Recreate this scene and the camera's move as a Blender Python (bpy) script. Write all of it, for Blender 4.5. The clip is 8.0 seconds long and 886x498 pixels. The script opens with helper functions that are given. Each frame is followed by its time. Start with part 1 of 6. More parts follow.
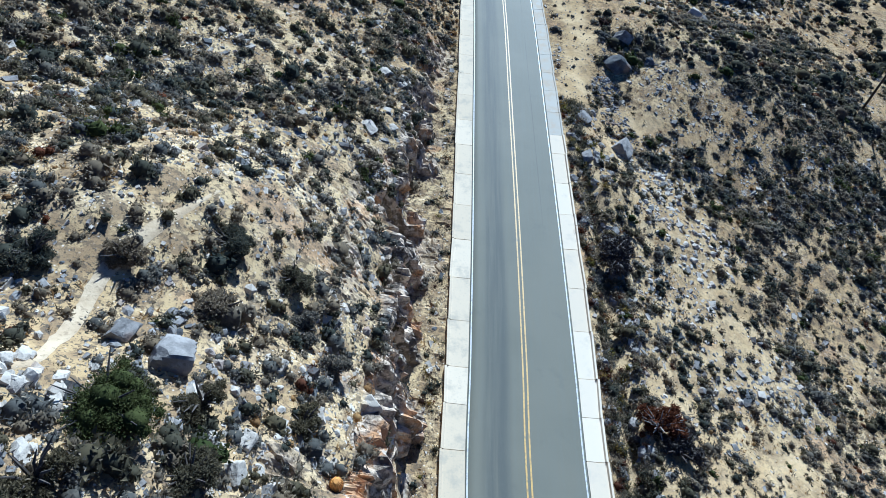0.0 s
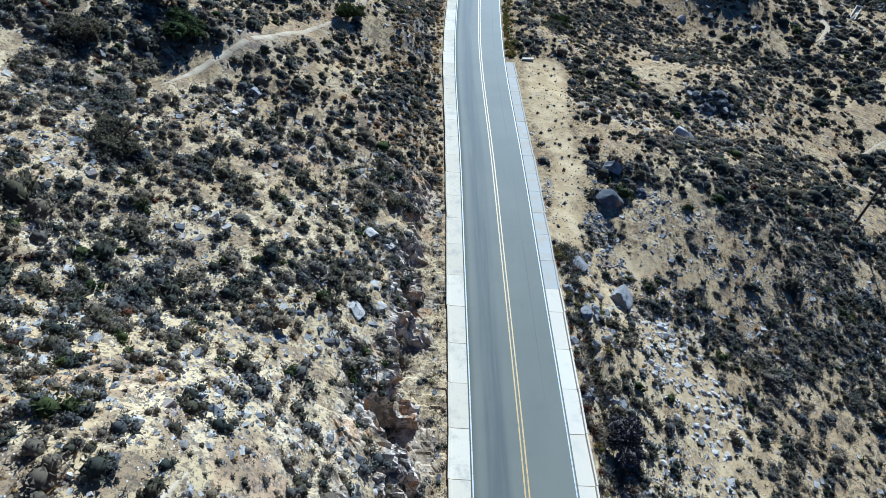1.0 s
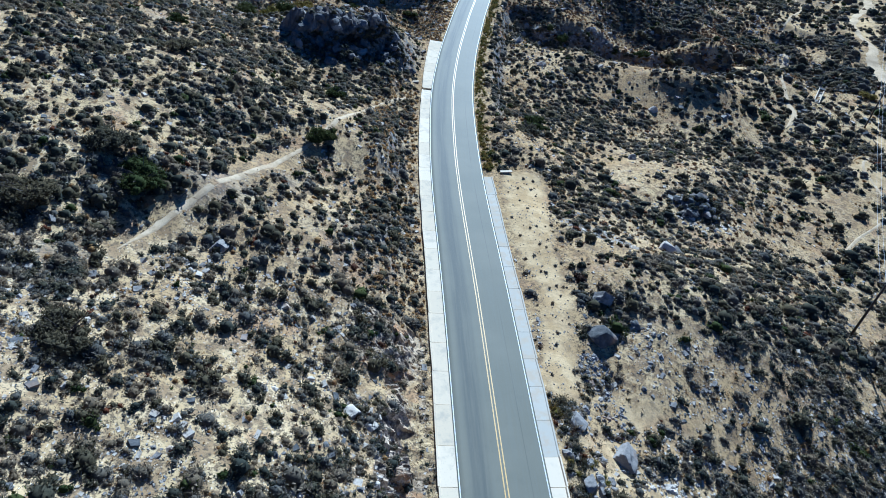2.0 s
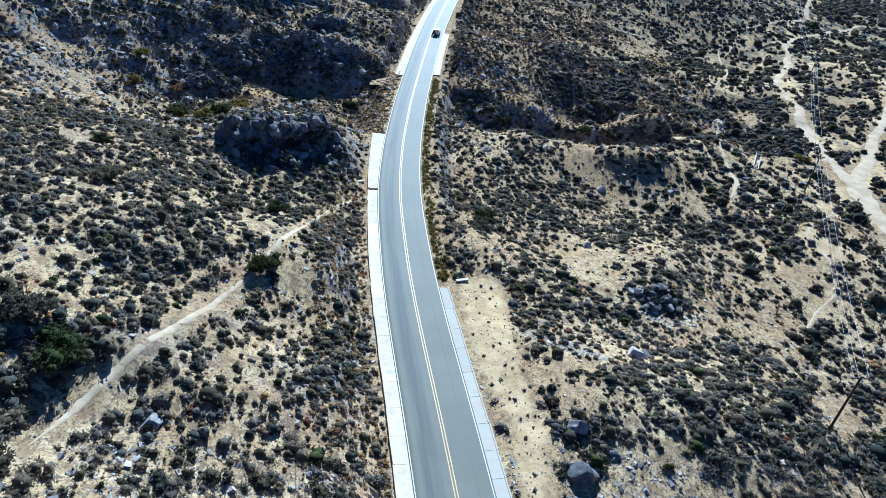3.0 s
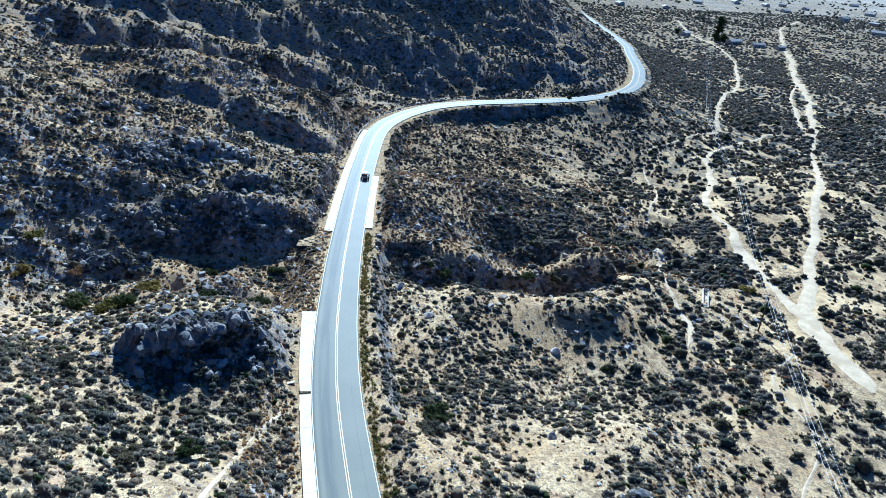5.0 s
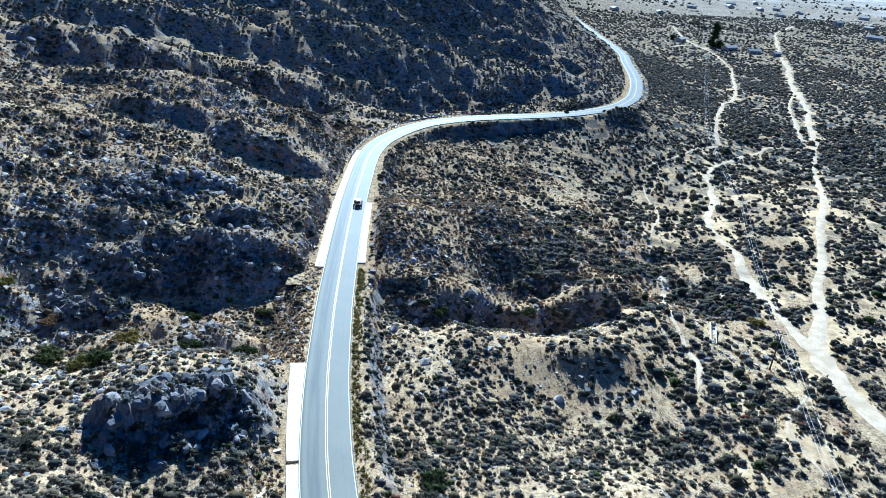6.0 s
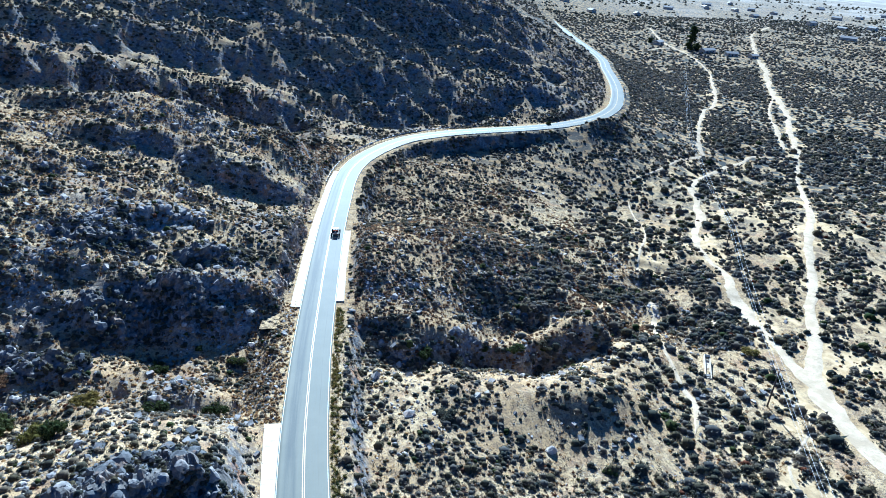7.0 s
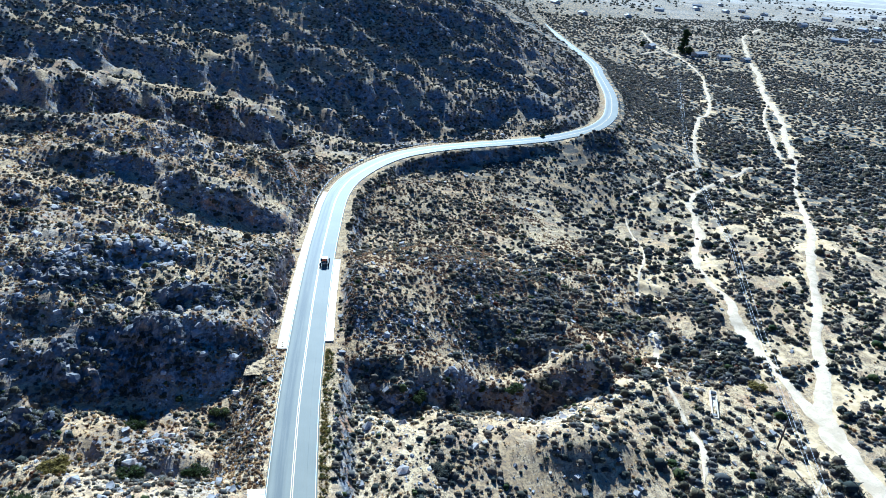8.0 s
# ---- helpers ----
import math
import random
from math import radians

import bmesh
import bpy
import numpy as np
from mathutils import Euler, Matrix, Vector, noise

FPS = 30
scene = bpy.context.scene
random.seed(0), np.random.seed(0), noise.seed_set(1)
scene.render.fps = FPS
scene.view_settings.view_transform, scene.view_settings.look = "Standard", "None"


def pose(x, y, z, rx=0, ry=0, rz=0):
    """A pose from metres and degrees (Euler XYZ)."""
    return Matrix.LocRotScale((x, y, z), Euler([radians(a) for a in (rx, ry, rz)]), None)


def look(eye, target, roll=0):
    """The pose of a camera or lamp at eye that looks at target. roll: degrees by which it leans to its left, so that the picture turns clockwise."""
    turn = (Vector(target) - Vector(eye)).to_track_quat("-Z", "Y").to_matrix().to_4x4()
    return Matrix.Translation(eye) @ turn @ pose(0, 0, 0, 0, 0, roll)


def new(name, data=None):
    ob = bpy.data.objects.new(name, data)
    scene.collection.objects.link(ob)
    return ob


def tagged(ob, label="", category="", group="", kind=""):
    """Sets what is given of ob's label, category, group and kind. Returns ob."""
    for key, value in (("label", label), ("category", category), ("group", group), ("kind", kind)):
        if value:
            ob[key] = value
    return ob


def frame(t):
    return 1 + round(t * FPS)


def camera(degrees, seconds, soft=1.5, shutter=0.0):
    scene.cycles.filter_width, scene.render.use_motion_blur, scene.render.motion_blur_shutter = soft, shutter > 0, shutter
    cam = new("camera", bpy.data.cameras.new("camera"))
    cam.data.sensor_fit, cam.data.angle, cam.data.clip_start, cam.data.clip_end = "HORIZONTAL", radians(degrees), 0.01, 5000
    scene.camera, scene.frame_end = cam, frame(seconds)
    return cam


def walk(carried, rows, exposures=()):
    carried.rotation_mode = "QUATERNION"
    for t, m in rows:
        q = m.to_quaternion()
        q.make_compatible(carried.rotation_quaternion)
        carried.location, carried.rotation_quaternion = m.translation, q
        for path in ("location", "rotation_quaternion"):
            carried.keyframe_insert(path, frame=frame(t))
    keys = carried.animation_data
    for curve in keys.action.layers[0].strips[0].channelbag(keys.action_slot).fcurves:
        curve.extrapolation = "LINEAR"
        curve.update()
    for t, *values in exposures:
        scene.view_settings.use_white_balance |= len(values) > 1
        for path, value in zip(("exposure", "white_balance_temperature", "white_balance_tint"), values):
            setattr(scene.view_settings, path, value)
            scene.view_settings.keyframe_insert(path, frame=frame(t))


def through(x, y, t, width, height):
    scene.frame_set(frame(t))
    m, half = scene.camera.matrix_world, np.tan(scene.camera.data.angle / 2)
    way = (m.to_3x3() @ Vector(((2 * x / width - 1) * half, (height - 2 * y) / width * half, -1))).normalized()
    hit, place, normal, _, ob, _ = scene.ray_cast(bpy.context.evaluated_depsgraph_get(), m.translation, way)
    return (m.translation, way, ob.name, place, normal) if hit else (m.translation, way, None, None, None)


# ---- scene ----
cam = camera(67.4, 8.0, soft=0.55)
PATH = [
    (0.0, 0.046, -0.112, 39.971, 40.092, -5.094, 0.074),
    (0.5, -0.445, 4.42, 41.664, 42.598, -5.119, -0.784),
    (1.0, -0.907, 8.982, 43.303, 45.154, -5.122, -2.18),
    (1.5, -1.253, 13.522, 44.987, 47.653, -5.109, -3.163),
    (2.0, -1.574, 18.074, 46.709, 50.187, -5.088, -5.25),
    (2.2, -1.6, 19.7, 47.33, 51.1, -5.04, -6.3),
    (3.3, -1.086, 29.1, 50.9, 56.72, -4.449, -12.1),
    (3.5, -0.886, 30.75, 51.52, 57.62, -4.426, -12.6),
    (4.0, -0.325, 34.852, 53.056, 60.144, -4.211, -15.306),
    (4.5, 0.386, 39.169, 54.678, 62.557, -4.064, -16.957),
    (4.7, 0.65, 41.0, 55.37, 63.4, -4.08, -17.35),
    (5.8, 2.85, 50.5, 59.0, 64.15, -4.0, -18.1),
    (6.0, 3.406, 52.307, 59.776, 64.123, -3.94, -18.237),
    (6.5, 4.721, 57.03, 61.708, 64.185, -3.851, -19.34),
    (7.0, 5.908, 61.35, 63.401, 64.244, -3.772, -20.127),
    (7.5, 7.124, 65.608, 65.234, 64.254, -3.709, -20.658),
    (8.0, 8.42, 69.918, 67.005, 64.268, -3.681, -20.928),
]
walk(cam, [(t, pose(*p)) for t, *p in PATH],
     exposures=[(0.0, 0.74, 4000, 6), (1.5, 0.74, 3920, 6), (3.5, 1.15, 3900, 6), (4.5, 1.25, 3840, 5), (8.0, 1.54, 3840, 5)])

# ---- sky and sun: low winter sun ahead of the camera ----
SUN_UP, SUN_EAST = radians(29.5), radians(15.5)
world = bpy.data.worlds.new("sky")
scene.world = world
world.use_nodes = True
sky = world.node_tree.nodes.new("ShaderNodeTexSky")
sky.sky_type, sky.sun_disc = "NISHITA", False
sky.sun_elevation, sky.sun_rotation = SUN_UP, SUN_EAST
sky.air_density, sky.dust_density, sky.ozone_density = 1.1, 0.2, 10.0
background = world.node_tree.nodes["Background"]
background.inputs["Strength"].default_value = 0.025
world.node_tree.links.new(sky.outputs["Color"], background.inputs["Color"])
sun = new("sun", bpy.data.lights.new("sun", "SUN"))
sun.data.energy, sun.data.angle, sun.data.color = 5.0, radians(0.6), (1.0, 0.82, 0.56)
to_sun = Vector((math.sin(SUN_EAST) * math.cos(SUN_UP), math.cos(SUN_EAST) * math.cos(SUN_UP), math.sin(SUN_UP)))
sun.matrix_world = look(to_sun * 500, (0, 0, 0))


# ---- materials ----
class Nodes:
    """A few short cuts for building a material."""

    def __init__(self, name, roughness=0.9, metallic=0.0, specular=0.3):
        self.material = bpy.data.materials.new(name)
        self.material.use_nodes = True
        self.tree = self.material.node_tree
        self.shader = self.tree.nodes["Principled BSDF"]
        self.shader.inputs["Roughness"].default_value = roughness
        self.shader.inputs["Metallic"].default_value = metallic
        self.shader.inputs["Specular IOR Level"].default_value = specular
        self.place = self.tree.nodes.new("ShaderNodeTexCoord").outputs["Object"]

    def link(self, a, b):
        self.tree.links.new(a, b)

    def noise(self, scale, detail=4.0, rough=0.6, stretch=None):
        n = self.tree.nodes.new("ShaderNodeTexNoise")
        n.inputs["Scale"].default_value, n.inputs["Detail"].default_value, n.inputs["Roughness"].default_value = scale, detail, rough
        place = self.place
        if stretch:
            m = self.tree.nodes.new("ShaderNodeMapping")
            m.inputs["Scale"].default_value = stretch
            self.link(place, m.inputs["Vector"])
            place = m.outputs["Vector"]
        self.link(place, n.inputs["Vector"])
        return n.outputs["Fac"]

    def cells(self, scale, feature="F1"):
        n = self.tree.nodes.new("ShaderNodeTexVoronoi")
        n.feature = feature
        n.inputs["Scale"].default_value = scale
        self.link(self.place, n.inputs["Vector"])
        return n.outputs["Distance"]

    def attribute(self, name):
        n = self.tree.nodes.new("ShaderNodeAttribute")
        n.attribute_name = name
        return n.outputs["Fac"]

    def per_island(self):
        return self.tree.nodes.new("ShaderNodeNewGeometry").outputs["Random Per Island"]

    def per_object(self):
        return self.tree.nodes.new("ShaderNodeObjectInfo").outputs["Random"]

    def span(self, value, low, high, to_low=0.0, to_high=1.0):
        n = self.tree.nodes.new("ShaderNodeMapRange")
        n.interpolation_type = "SMOOTHSTEP"
        for k, v in enumerate((low, high, to_low, to_high), 1):
            n.inputs[k].default_value = v
        self.link(value, n.inputs[0])
        return n.outputs[0]

    def times(self, a, b, how="MULTIPLY"):
        n = self.tree.nodes.new("ShaderNodeMath")
        n.operation = how
        for k, v in enumerate((a, b)):
            if isinstance(v, (int, float)):
                n.inputs[k].default_value = v
            else:
                self.link(v, n.inputs[k])
        return n.outputs[0]

    def mix(self, fac, a, b, how="MIX"):
        n = self.tree.nodes.new("ShaderNodeMix")
        n.data_type, n.blend_type = "RGBA", how
        for socket, v in ((n.inputs[0], fac), (n.inputs[6], a), (n.inputs[7], b)):
            if isinstance(v, (int, float)):
                socket.default_value = v
            elif isinstance(v, tuple):
                socket.default_value = (*v, 1.0)
            else:
                self.link(v, socket)
        return n.outputs[2]

    def colour(self, c):
        if isinstance(c, tuple):
            self.shader.inputs["Base Color"].default_value = (*c, 1.0)
        else:
            self.link(c, self.shader.inputs["Base Color"])
        return self

    def rough(self, value):
        self.link(value, self.shader.inputs["Roughness"])
        return self

    def bump(self, height, strength=0.4, distance=0.1):
        n = self.tree.nodes.new("ShaderNodeBump")
        n.inputs["Strength"].default_value, n.inputs["Distance"].default_value = strength, distance
        self.link(height, n.inputs["Height"])
        self.link(n.outputs["Normal"], self.shader.inputs["Normal"])
        return self


def cut_rock_colours(n):
    """Blasted granite: grey and cream blocks, rusty seams, black cracks."""
    c = n.mix(n.span(n.noise(1.0, 5, 0.7), 0.40, 0.60), (0.13, 0.108, 0.088), (0.68, 0.56, 0.41))
    c = n.mix(n.span(n.noise(0.38, 4, 0.6), 0.52, 0.64, 0.0, 0.9), c, (0.50, 0.29, 0.135))
    c = n.mix(n.span(n.noise(2.9, 4, 0.7), 0.54, 0.66, 0.0, 0.85), c, (0.10, 0.085, 0.075))
    return n.mix(n.span(n.noise(1.9, 3, 0.6), 0.57, 0.66, 0.0, 0.85), c, (0.72, 0.64, 0.52))


def ground_material():
    n = Nodes("dry_earth", 1.0, specular=0.0)
    wide, mid, fine, grit = n.noise(0.035, 3), n.noise(0.33, 5, 0.65), n.noise(2.2, 5, 0.7), n.noise(11, 4, 0.7)
    soil = n.mix(n.span(wide, 0.38, 0.62), (0.47, 0.33, 0.155), (0.58, 0.44, 0.225))
    soil = n.mix(n.times(n.attribute("pale"), 0.75), soil, n.mix(n.span(wide, 0.4, 0.6), (0.48, 0.345, 0.165), (0.56, 0.43, 0.225)))
    cream = n.times(n.span(mid, 0.44, 0.64), n.span(n.attribute("pale"), 0.0, 1.0, 0.35, 0.7))
    soil = n.mix(cream, soil, (0.72, 0.57, 0.33))
    soil = n.mix(n.times(n.span(n.noise(0.15, 3), 0.56, 0.66), 0.8), soil, (0.48, 0.31, 0.16))
    soil = n.mix(n.span(n.noise(0.8, 4, 0.6), 0.46, 0.60, 0.0, 0.8), soil, (0.27, 0.19, 0.105))
    soil = n.mix(n.span(fine, 0.52, 0.58, 0.0, 0.8), soil, (0.17, 0.13, 0.085))
    # black specks: the small shadows of pebbles painted into the soil
    soil = n.mix(n.span(n.noise(5.5, 3, 0.6), 0.57, 0.61, 0.0, 0.85), soil, (0.10, 0.085, 0.065))
    soil = n.mix(n.span(grit, 0.56, 0.64, 0.0, 0.6), soil, (0.17, 0.14, 0.105))
    soil = n.mix(n.times(n.span(n.cells(4.0), 0.14, 0.20, 0.95, 0.0), n.span(mid, 0.4, 0.55)), soil, (0.74, 0.68, 0.58))
    rock = n.mix(n.span(n.noise(0.9, 5, 0.7), 0.40, 0.62), (0.13, 0.13, 0.13), (0.34, 0.325, 0.30))
    rock = n.mix(n.span(n.noise(0.25, 3), 0.54, 0.66, 0.0, 0.8), rock, (0.42, 0.23, 0.11))
    rock = n.mix(n.span(n.noise(3.5, 4), 0.5, 0.66, 0.0, 0.75), rock, (0.07, 0.065, 0.06))
    stony = n.times(n.attribute("stony"), n.span(mid, 0.32, 0.52))
    colour = n.mix(stony, soil, rock)
    colour = n.mix(n.attribute("cut"), colour, cut_rock_colours(n))
    sand = n.mix(n.span(n.noise(0.5, 4), 0.4, 0.62), (0.65, 0.495, 0.265), (0.49, 0.355, 0.175))
    sand = n.mix(n.span(grit, 0.55, 0.75, 0.0, 0.35), sand, (0.40, 0.33, 0.24))
    sand = n.mix(n.span(n.noise(3.2, 4, 0.7), 0.55, 0.66, 0.0, 0.5), sand, (0.36, 0.29, 0.20))
    bare = n.span(n.times(n.attribute("sand"), n.times(mid, 0.45), "ADD"), 0.52, 0.78)
    colour = n.mix(bare, colour, sand)
    # shrubs too far off to be picked apart, their shade and haze tinted in
    scrub = n.times(n.attribute("scrub"), n.span(n.cells(0.26), 0.42, 0.62, 1.0, 0.0))
    scrub = n.times(scrub, n.times(1.0, bare, "SUBTRACT"))
    colour = n.mix(n.times(scrub, n.span(n.noise(0.02, 2), 0.34, 0.6, 0.86, 0.98)), colour, (0.082, 0.092, 0.092))
    # far dry fields, paled further to stand in for haze over the plain
    hazy_field = n.mix(n.span(n.noise(0.012, 2), 0.45, 0.6), (0.42, 0.39, 0.33), (0.62, 0.58, 0.51))
    colour = n.mix(n.attribute("hazy_field"), colour, hazy_field)
    n.colour(colour)
    rough = n.times(n.times(n.attribute("stony"), n.noise(0.5, 5, 0.7)), 6.0)
    return n.bump(n.times(n.times(n.times(fine, 0.75), n.times(grit, 0.25), "ADD"), rough, "ADD"), 0.6, 0.15).material


def wash_material():
    n = Nodes("wash_sand", 1.0, specular=0.0)
    c = n.mix(n.span(n.noise(0.35, 4), 0.38, 0.64), (0.64, 0.515, 0.335), (0.51, 0.40, 0.25))
    c = n.mix(n.span(n.noise(1.6, 4, 0.7), 0.54, 0.66, 0.0, 0.6), c, (0.40, 0.32, 0.21))
    c = n.mix(n.span(n.noise(7, 3), 0.56, 0.66, 0.0, 0.5), c, (0.30, 0.25, 0.18))
    n.colour(c)
    return n.bump(n.noise(2.5, 4), 0.5, 0.1).material


def path_material():
    n = Nodes("trodden_earth", 1.0, specular=0.0)
    c = n.mix(n.span(n.noise(0.9, 4), 0.38, 0.64), (0.60, 0.49, 0.325), (0.48, 0.375, 0.235))
    c = n.mix(n.span(n.noise(6, 4, 0.7), 0.54, 0.66, 0.0, 0.6), c, (0.30, 0.235, 0.15))
    n.colour(c)
    return n.bump(n.noise(8, 4), 0.5, 0.05).material


def rock_material(name, light, dark):
    n = Nodes(name, 0.92, specular=0.06)
    c = n.mix(n.span(n.noise(1.1, 5, 0.65), 0.38, 0.64), dark, light)
    c = n.mix(n.span(n.noise(0.5, 2), 0.56, 0.7, 0.0, 0.55), c, (0.40, 0.25, 0.14))
    c = n.mix(n.span(n.noise(7, 4), 0.52, 0.7, 0.0, 0.5), c, (0.12, 0.11, 0.10))
    c = n.mix(n.times(n.per_island(), 0.5), c, light)
    n.colour(c)
    return n.bump(n.noise(5, 5, 0.7), 0.6, 0.08).material


def leaf_material(name, a, b, tips, share=0.5, through=0.3):
    """Twigs and leaves. a, b: the range from plant to plant; tips: dry ends, painted paler as if sunlit, on a share of
    the twigs.
    """
    n = Nodes(name, 0.9, specular=0.04)
    tone = n.mix(n.span(n.attribute("tint"), 0.15, 0.85), a, b)
    tone = n.mix(n.span(n.noise(3.0, 4, 0.75), 0.50, 0.64, 0.0, 0.7), tone, tuple(0.55 * v for v in a))
    dry = n.times(n.span(n.per_island(), 0.95 - share, 1.05 - share * 0.6), n.span(n.attribute("tip"), 0.35, 1.0))
    tone = n.mix(dry, tone, tips)
    n.colour(tone)
    glow = n.tree.nodes.new("ShaderNodeBsdfTranslucent")
    n.link(tone, glow.inputs["Color"])
    both = n.tree.nodes.new("ShaderNodeMixShader")
    both.inputs[0].default_value = through
    n.link(n.shader.outputs[0], both.inputs[1])
    n.link(glow.outputs[0], both.inputs[2])
    n.link(both.outputs[0], n.tree.nodes["Material Output"].inputs["Surface"])
    return n.material


def asphalt_material():
    n = Nodes("asphalt", 0.66, specular=0.13)
    across = n.attribute("across")
    lane = n.tree.nodes.new("ShaderNodeCombineXYZ")
    n.link(across, lane.inputs[0])
    n.link(n.times(n.attribute("along"), 0.035), lane.inputs[1])
    world_place, n.place = n.place, lane.outputs[0]
    streak, thin = n.noise(1.3, 4, 0.6), n.noise(5.0, 3, 0.6)
    n.place = world_place
    base = n.mix(n.span(n.noise(0.12, 3), 0.35, 0.65), (0.170, 0.168, 0.130), (0.197, 0.191, 0.146))
    base = n.mix(n.span(thin, 0.4, 0.65, 0.0, 0.2), base, (0.19, 0.2, 0.175))
    left = n.times(n.span(across, -2.9, -2.2), n.span(across, -1.4, -0.7, 1.0, 0.0))
    base = n.mix(n.times(left, n.span(streak, 0.32, 0.6, 0.2, 0.75)), base, (0.088, 0.095, 0.092))
    seam = n.times(n.span(across, 1.93, 1.97), n.span(across, 2.0, 2.04, 1.0, 0.0))
    base = n.mix(n.times(seam, n.span(streak, 0.4, 0.6, 0.0, 0.3)), base, (0.05, 0.052, 0.055))
    base = n.mix(n.span(n.noise(26, 3), 0.45, 0.7, 0.0, 0.3), base, (0.24, 0.25, 0.21))
    base = n.mix(n.span(n.noise(0.6, 6, 0.75), 0.56, 0.70, 0.0, 0.16), base, (0.1, 0.105, 0.1))
    n.colour(base)
    return n.bump(n.noise(60, 2), 0.25, 0.01).material


def concrete_material():
    n = Nodes("concrete", 0.85, specular=0.12)
    c = n.mix(n.per_object(), (0.66, 0.56, 0.39), (0.79, 0.69, 0.51))
    c = n.mix(n.span(n.noise(0.7, 5, 0.7), 0.46, 0.70, 0.0, 0.7), c, (0.46, 0.42, 0.33))
    c = n.mix(n.span(n.noise(9, 4), 0.55, 0.72, 0.0, 0.4), c, (0.38, 0.36, 0.31))
    n.colour(c)
    return n.bump(n.noise(20, 3), 0.2, 0.01).material


def bright_concrete_material():
    n = Nodes("bright_concrete", 0.85, specular=0.12)
    c = n.mix(n.per_object(), (0.74, 0.64, 0.47), (0.82, 0.735, 0.57))
    c = n.mix(n.span(n.noise(0.9, 5, 0.7), 0.5, 0.72, 0.0, 0.5), c, (0.58, 0.53, 0.43))
    n.colour(c)
    return n.bump(n.noise(20, 3), 0.2, 0.01).material


def dusty_concrete_material():
    n = Nodes("dusty_concrete", 0.88, specular=0.12)
    c = n.mix(n.per_object(), (0.49, 0.465, 0.39), (0.55, 0.52, 0.44))
    c = n.mix(n.span(n.noise(0.9, 5, 0.7), 0.42, 0.62, 0.0, 0.8), c, (0.52, 0.44, 0.32))
    n.colour(c)
    return n.bump(n.noise(20, 3), 0.2, 0.01).material


def worn_paint(name, colour, under):
    n = Nodes(name, 0.55, specular=0.4)
    n.colour(n.mix(n.span(n.noise(6, 5, 0.75), 0.48, 0.66, 0.0, 0.8), colour, under))
    return n.material


def plain(name, colour, rough, metal=0.0, other=None):
    n = Nodes(name, rough, metal, 0.5)
    n.colour(n.mix(n.span(n.noise(5, 4, 0.7), 0.4, 0.68), colour, other or tuple(v * 0.7 for v in colour)))
    return n.material


EARTH, WASH_SAND, TRODDEN = ground_material(), wash_material(), path_material()
GRANITE = rock_material("granite", (0.37, 0.35, 0.325), (0.165, 0.158, 0.15))
PALE_ROCK = rock_material("pale_rock", (0.64, 0.585, 0.495), (0.40, 0.36, 0.30))
# outcrop rock, darker than granite: the shade of its faces is in the colour
SHADED_ROCK = rock_material("shaded_rock", (0.25, 0.23, 0.205), (0.10, 0.095, 0.088))
DARK_ROCK = rock_material("dark_rock", (0.185, 0.185, 0.185), (0.075, 0.08, 0.086))
SAGE = leaf_material("sage", (0.14, 0.138, 0.125), (0.225, 0.18, 0.115), (0.68, 0.57, 0.39), 0.62, 0.45)
CHAMISE = leaf_material("chamise", (0.07, 0.077, 0.064), (0.135, 0.116, 0.068), (0.36, 0.30, 0.17), 0.45, 0.45)
GREEN = leaf_material("evergreen", (0.045, 0.06, 0.02), (0.08, 0.09, 0.03), (0.15, 0.145, 0.055), 0.5)
STRAW = leaf_material("dry_grass", (0.42, 0.275, 0.11), (0.31, 0.19, 0.08), (0.60, 0.44, 0.21), 0.7, 0.45)
WEED = leaf_material("weed", (0.17, 0.155, 0.035), (0.24, 0.16, 0.045), (0.33, 0.26, 0.07))
RUST = leaf_material("dead_leaf", (0.13, 0.055, 0.028), (0.055, 0.038, 0.03), (0.22, 0.10, 0.05))
BROWN = leaf_material("buckwheat", (0.15, 0.09, 0.05), (0.24, 0.145, 0.075), (0.40, 0.27, 0.15), 0.5, 0.4)
TWIG = plain("twig", (0.10, 0.085, 0.07), 0.9)
BARE_TWIG = plain("bleached_twig", (0.42, 0.38, 0.33), 0.85)
BRIGHT = bright_concrete_material()
ASPHALT, CONCRETE, DUSTY = asphalt_material(), concrete_material(), dusty_concrete_material()
YELLOW = worn_paint("yellow_paint", (0.62, 0.40, 0.10), (0.2, 0.17, 0.11))
WHITE = worn_paint("white_paint", (0.66, 0.66, 0.64), (0.25, 0.25, 0.245))
STEEL = plain("galvanised_steel", (0.42, 0.43, 0.44), 0.45, 0.9)
POLE_WOOD = plain("creosoted_wood", (0.065, 0.05, 0.04), 0.85)
WIRE = plain("aluminium_wire", (0.8, 0.8, 0.8), 0.35, 0.9)
PORCELAIN = plain("porcelain", (0.5, 0.48, 0.45), 0.3)
BLACK = plain("black_metal", (0.02, 0.02, 0.022), 0.4)
RUBBER = plain("rubber", (0.022, 0.022, 0.022), 0.85)
ORANGE = plain("orange_paint", (0.75, 0.16, 0.02), 0.4)
SILVER = plain("silver_paint", (0.6, 0.6, 0.6), 0.4, 0.1)
SEAT_CLOTH = plain("seat_cloth", (0.035, 0.035, 0.04), 0.9)
RED_LENS = plain("red_lens", (0.5, 0.02, 0.015), 0.25)
GOLD_SPINE = plain("golden_spines", (0.72, 0.36, 0.06), 0.7, 0.0, (0.55, 0.25, 0.05))
STUCCO = plain("stucco", (0.45, 0.42, 0.37), 0.9)
ROOFING = plain("pale_roofing", (0.38, 0.36, 0.33), 0.8)
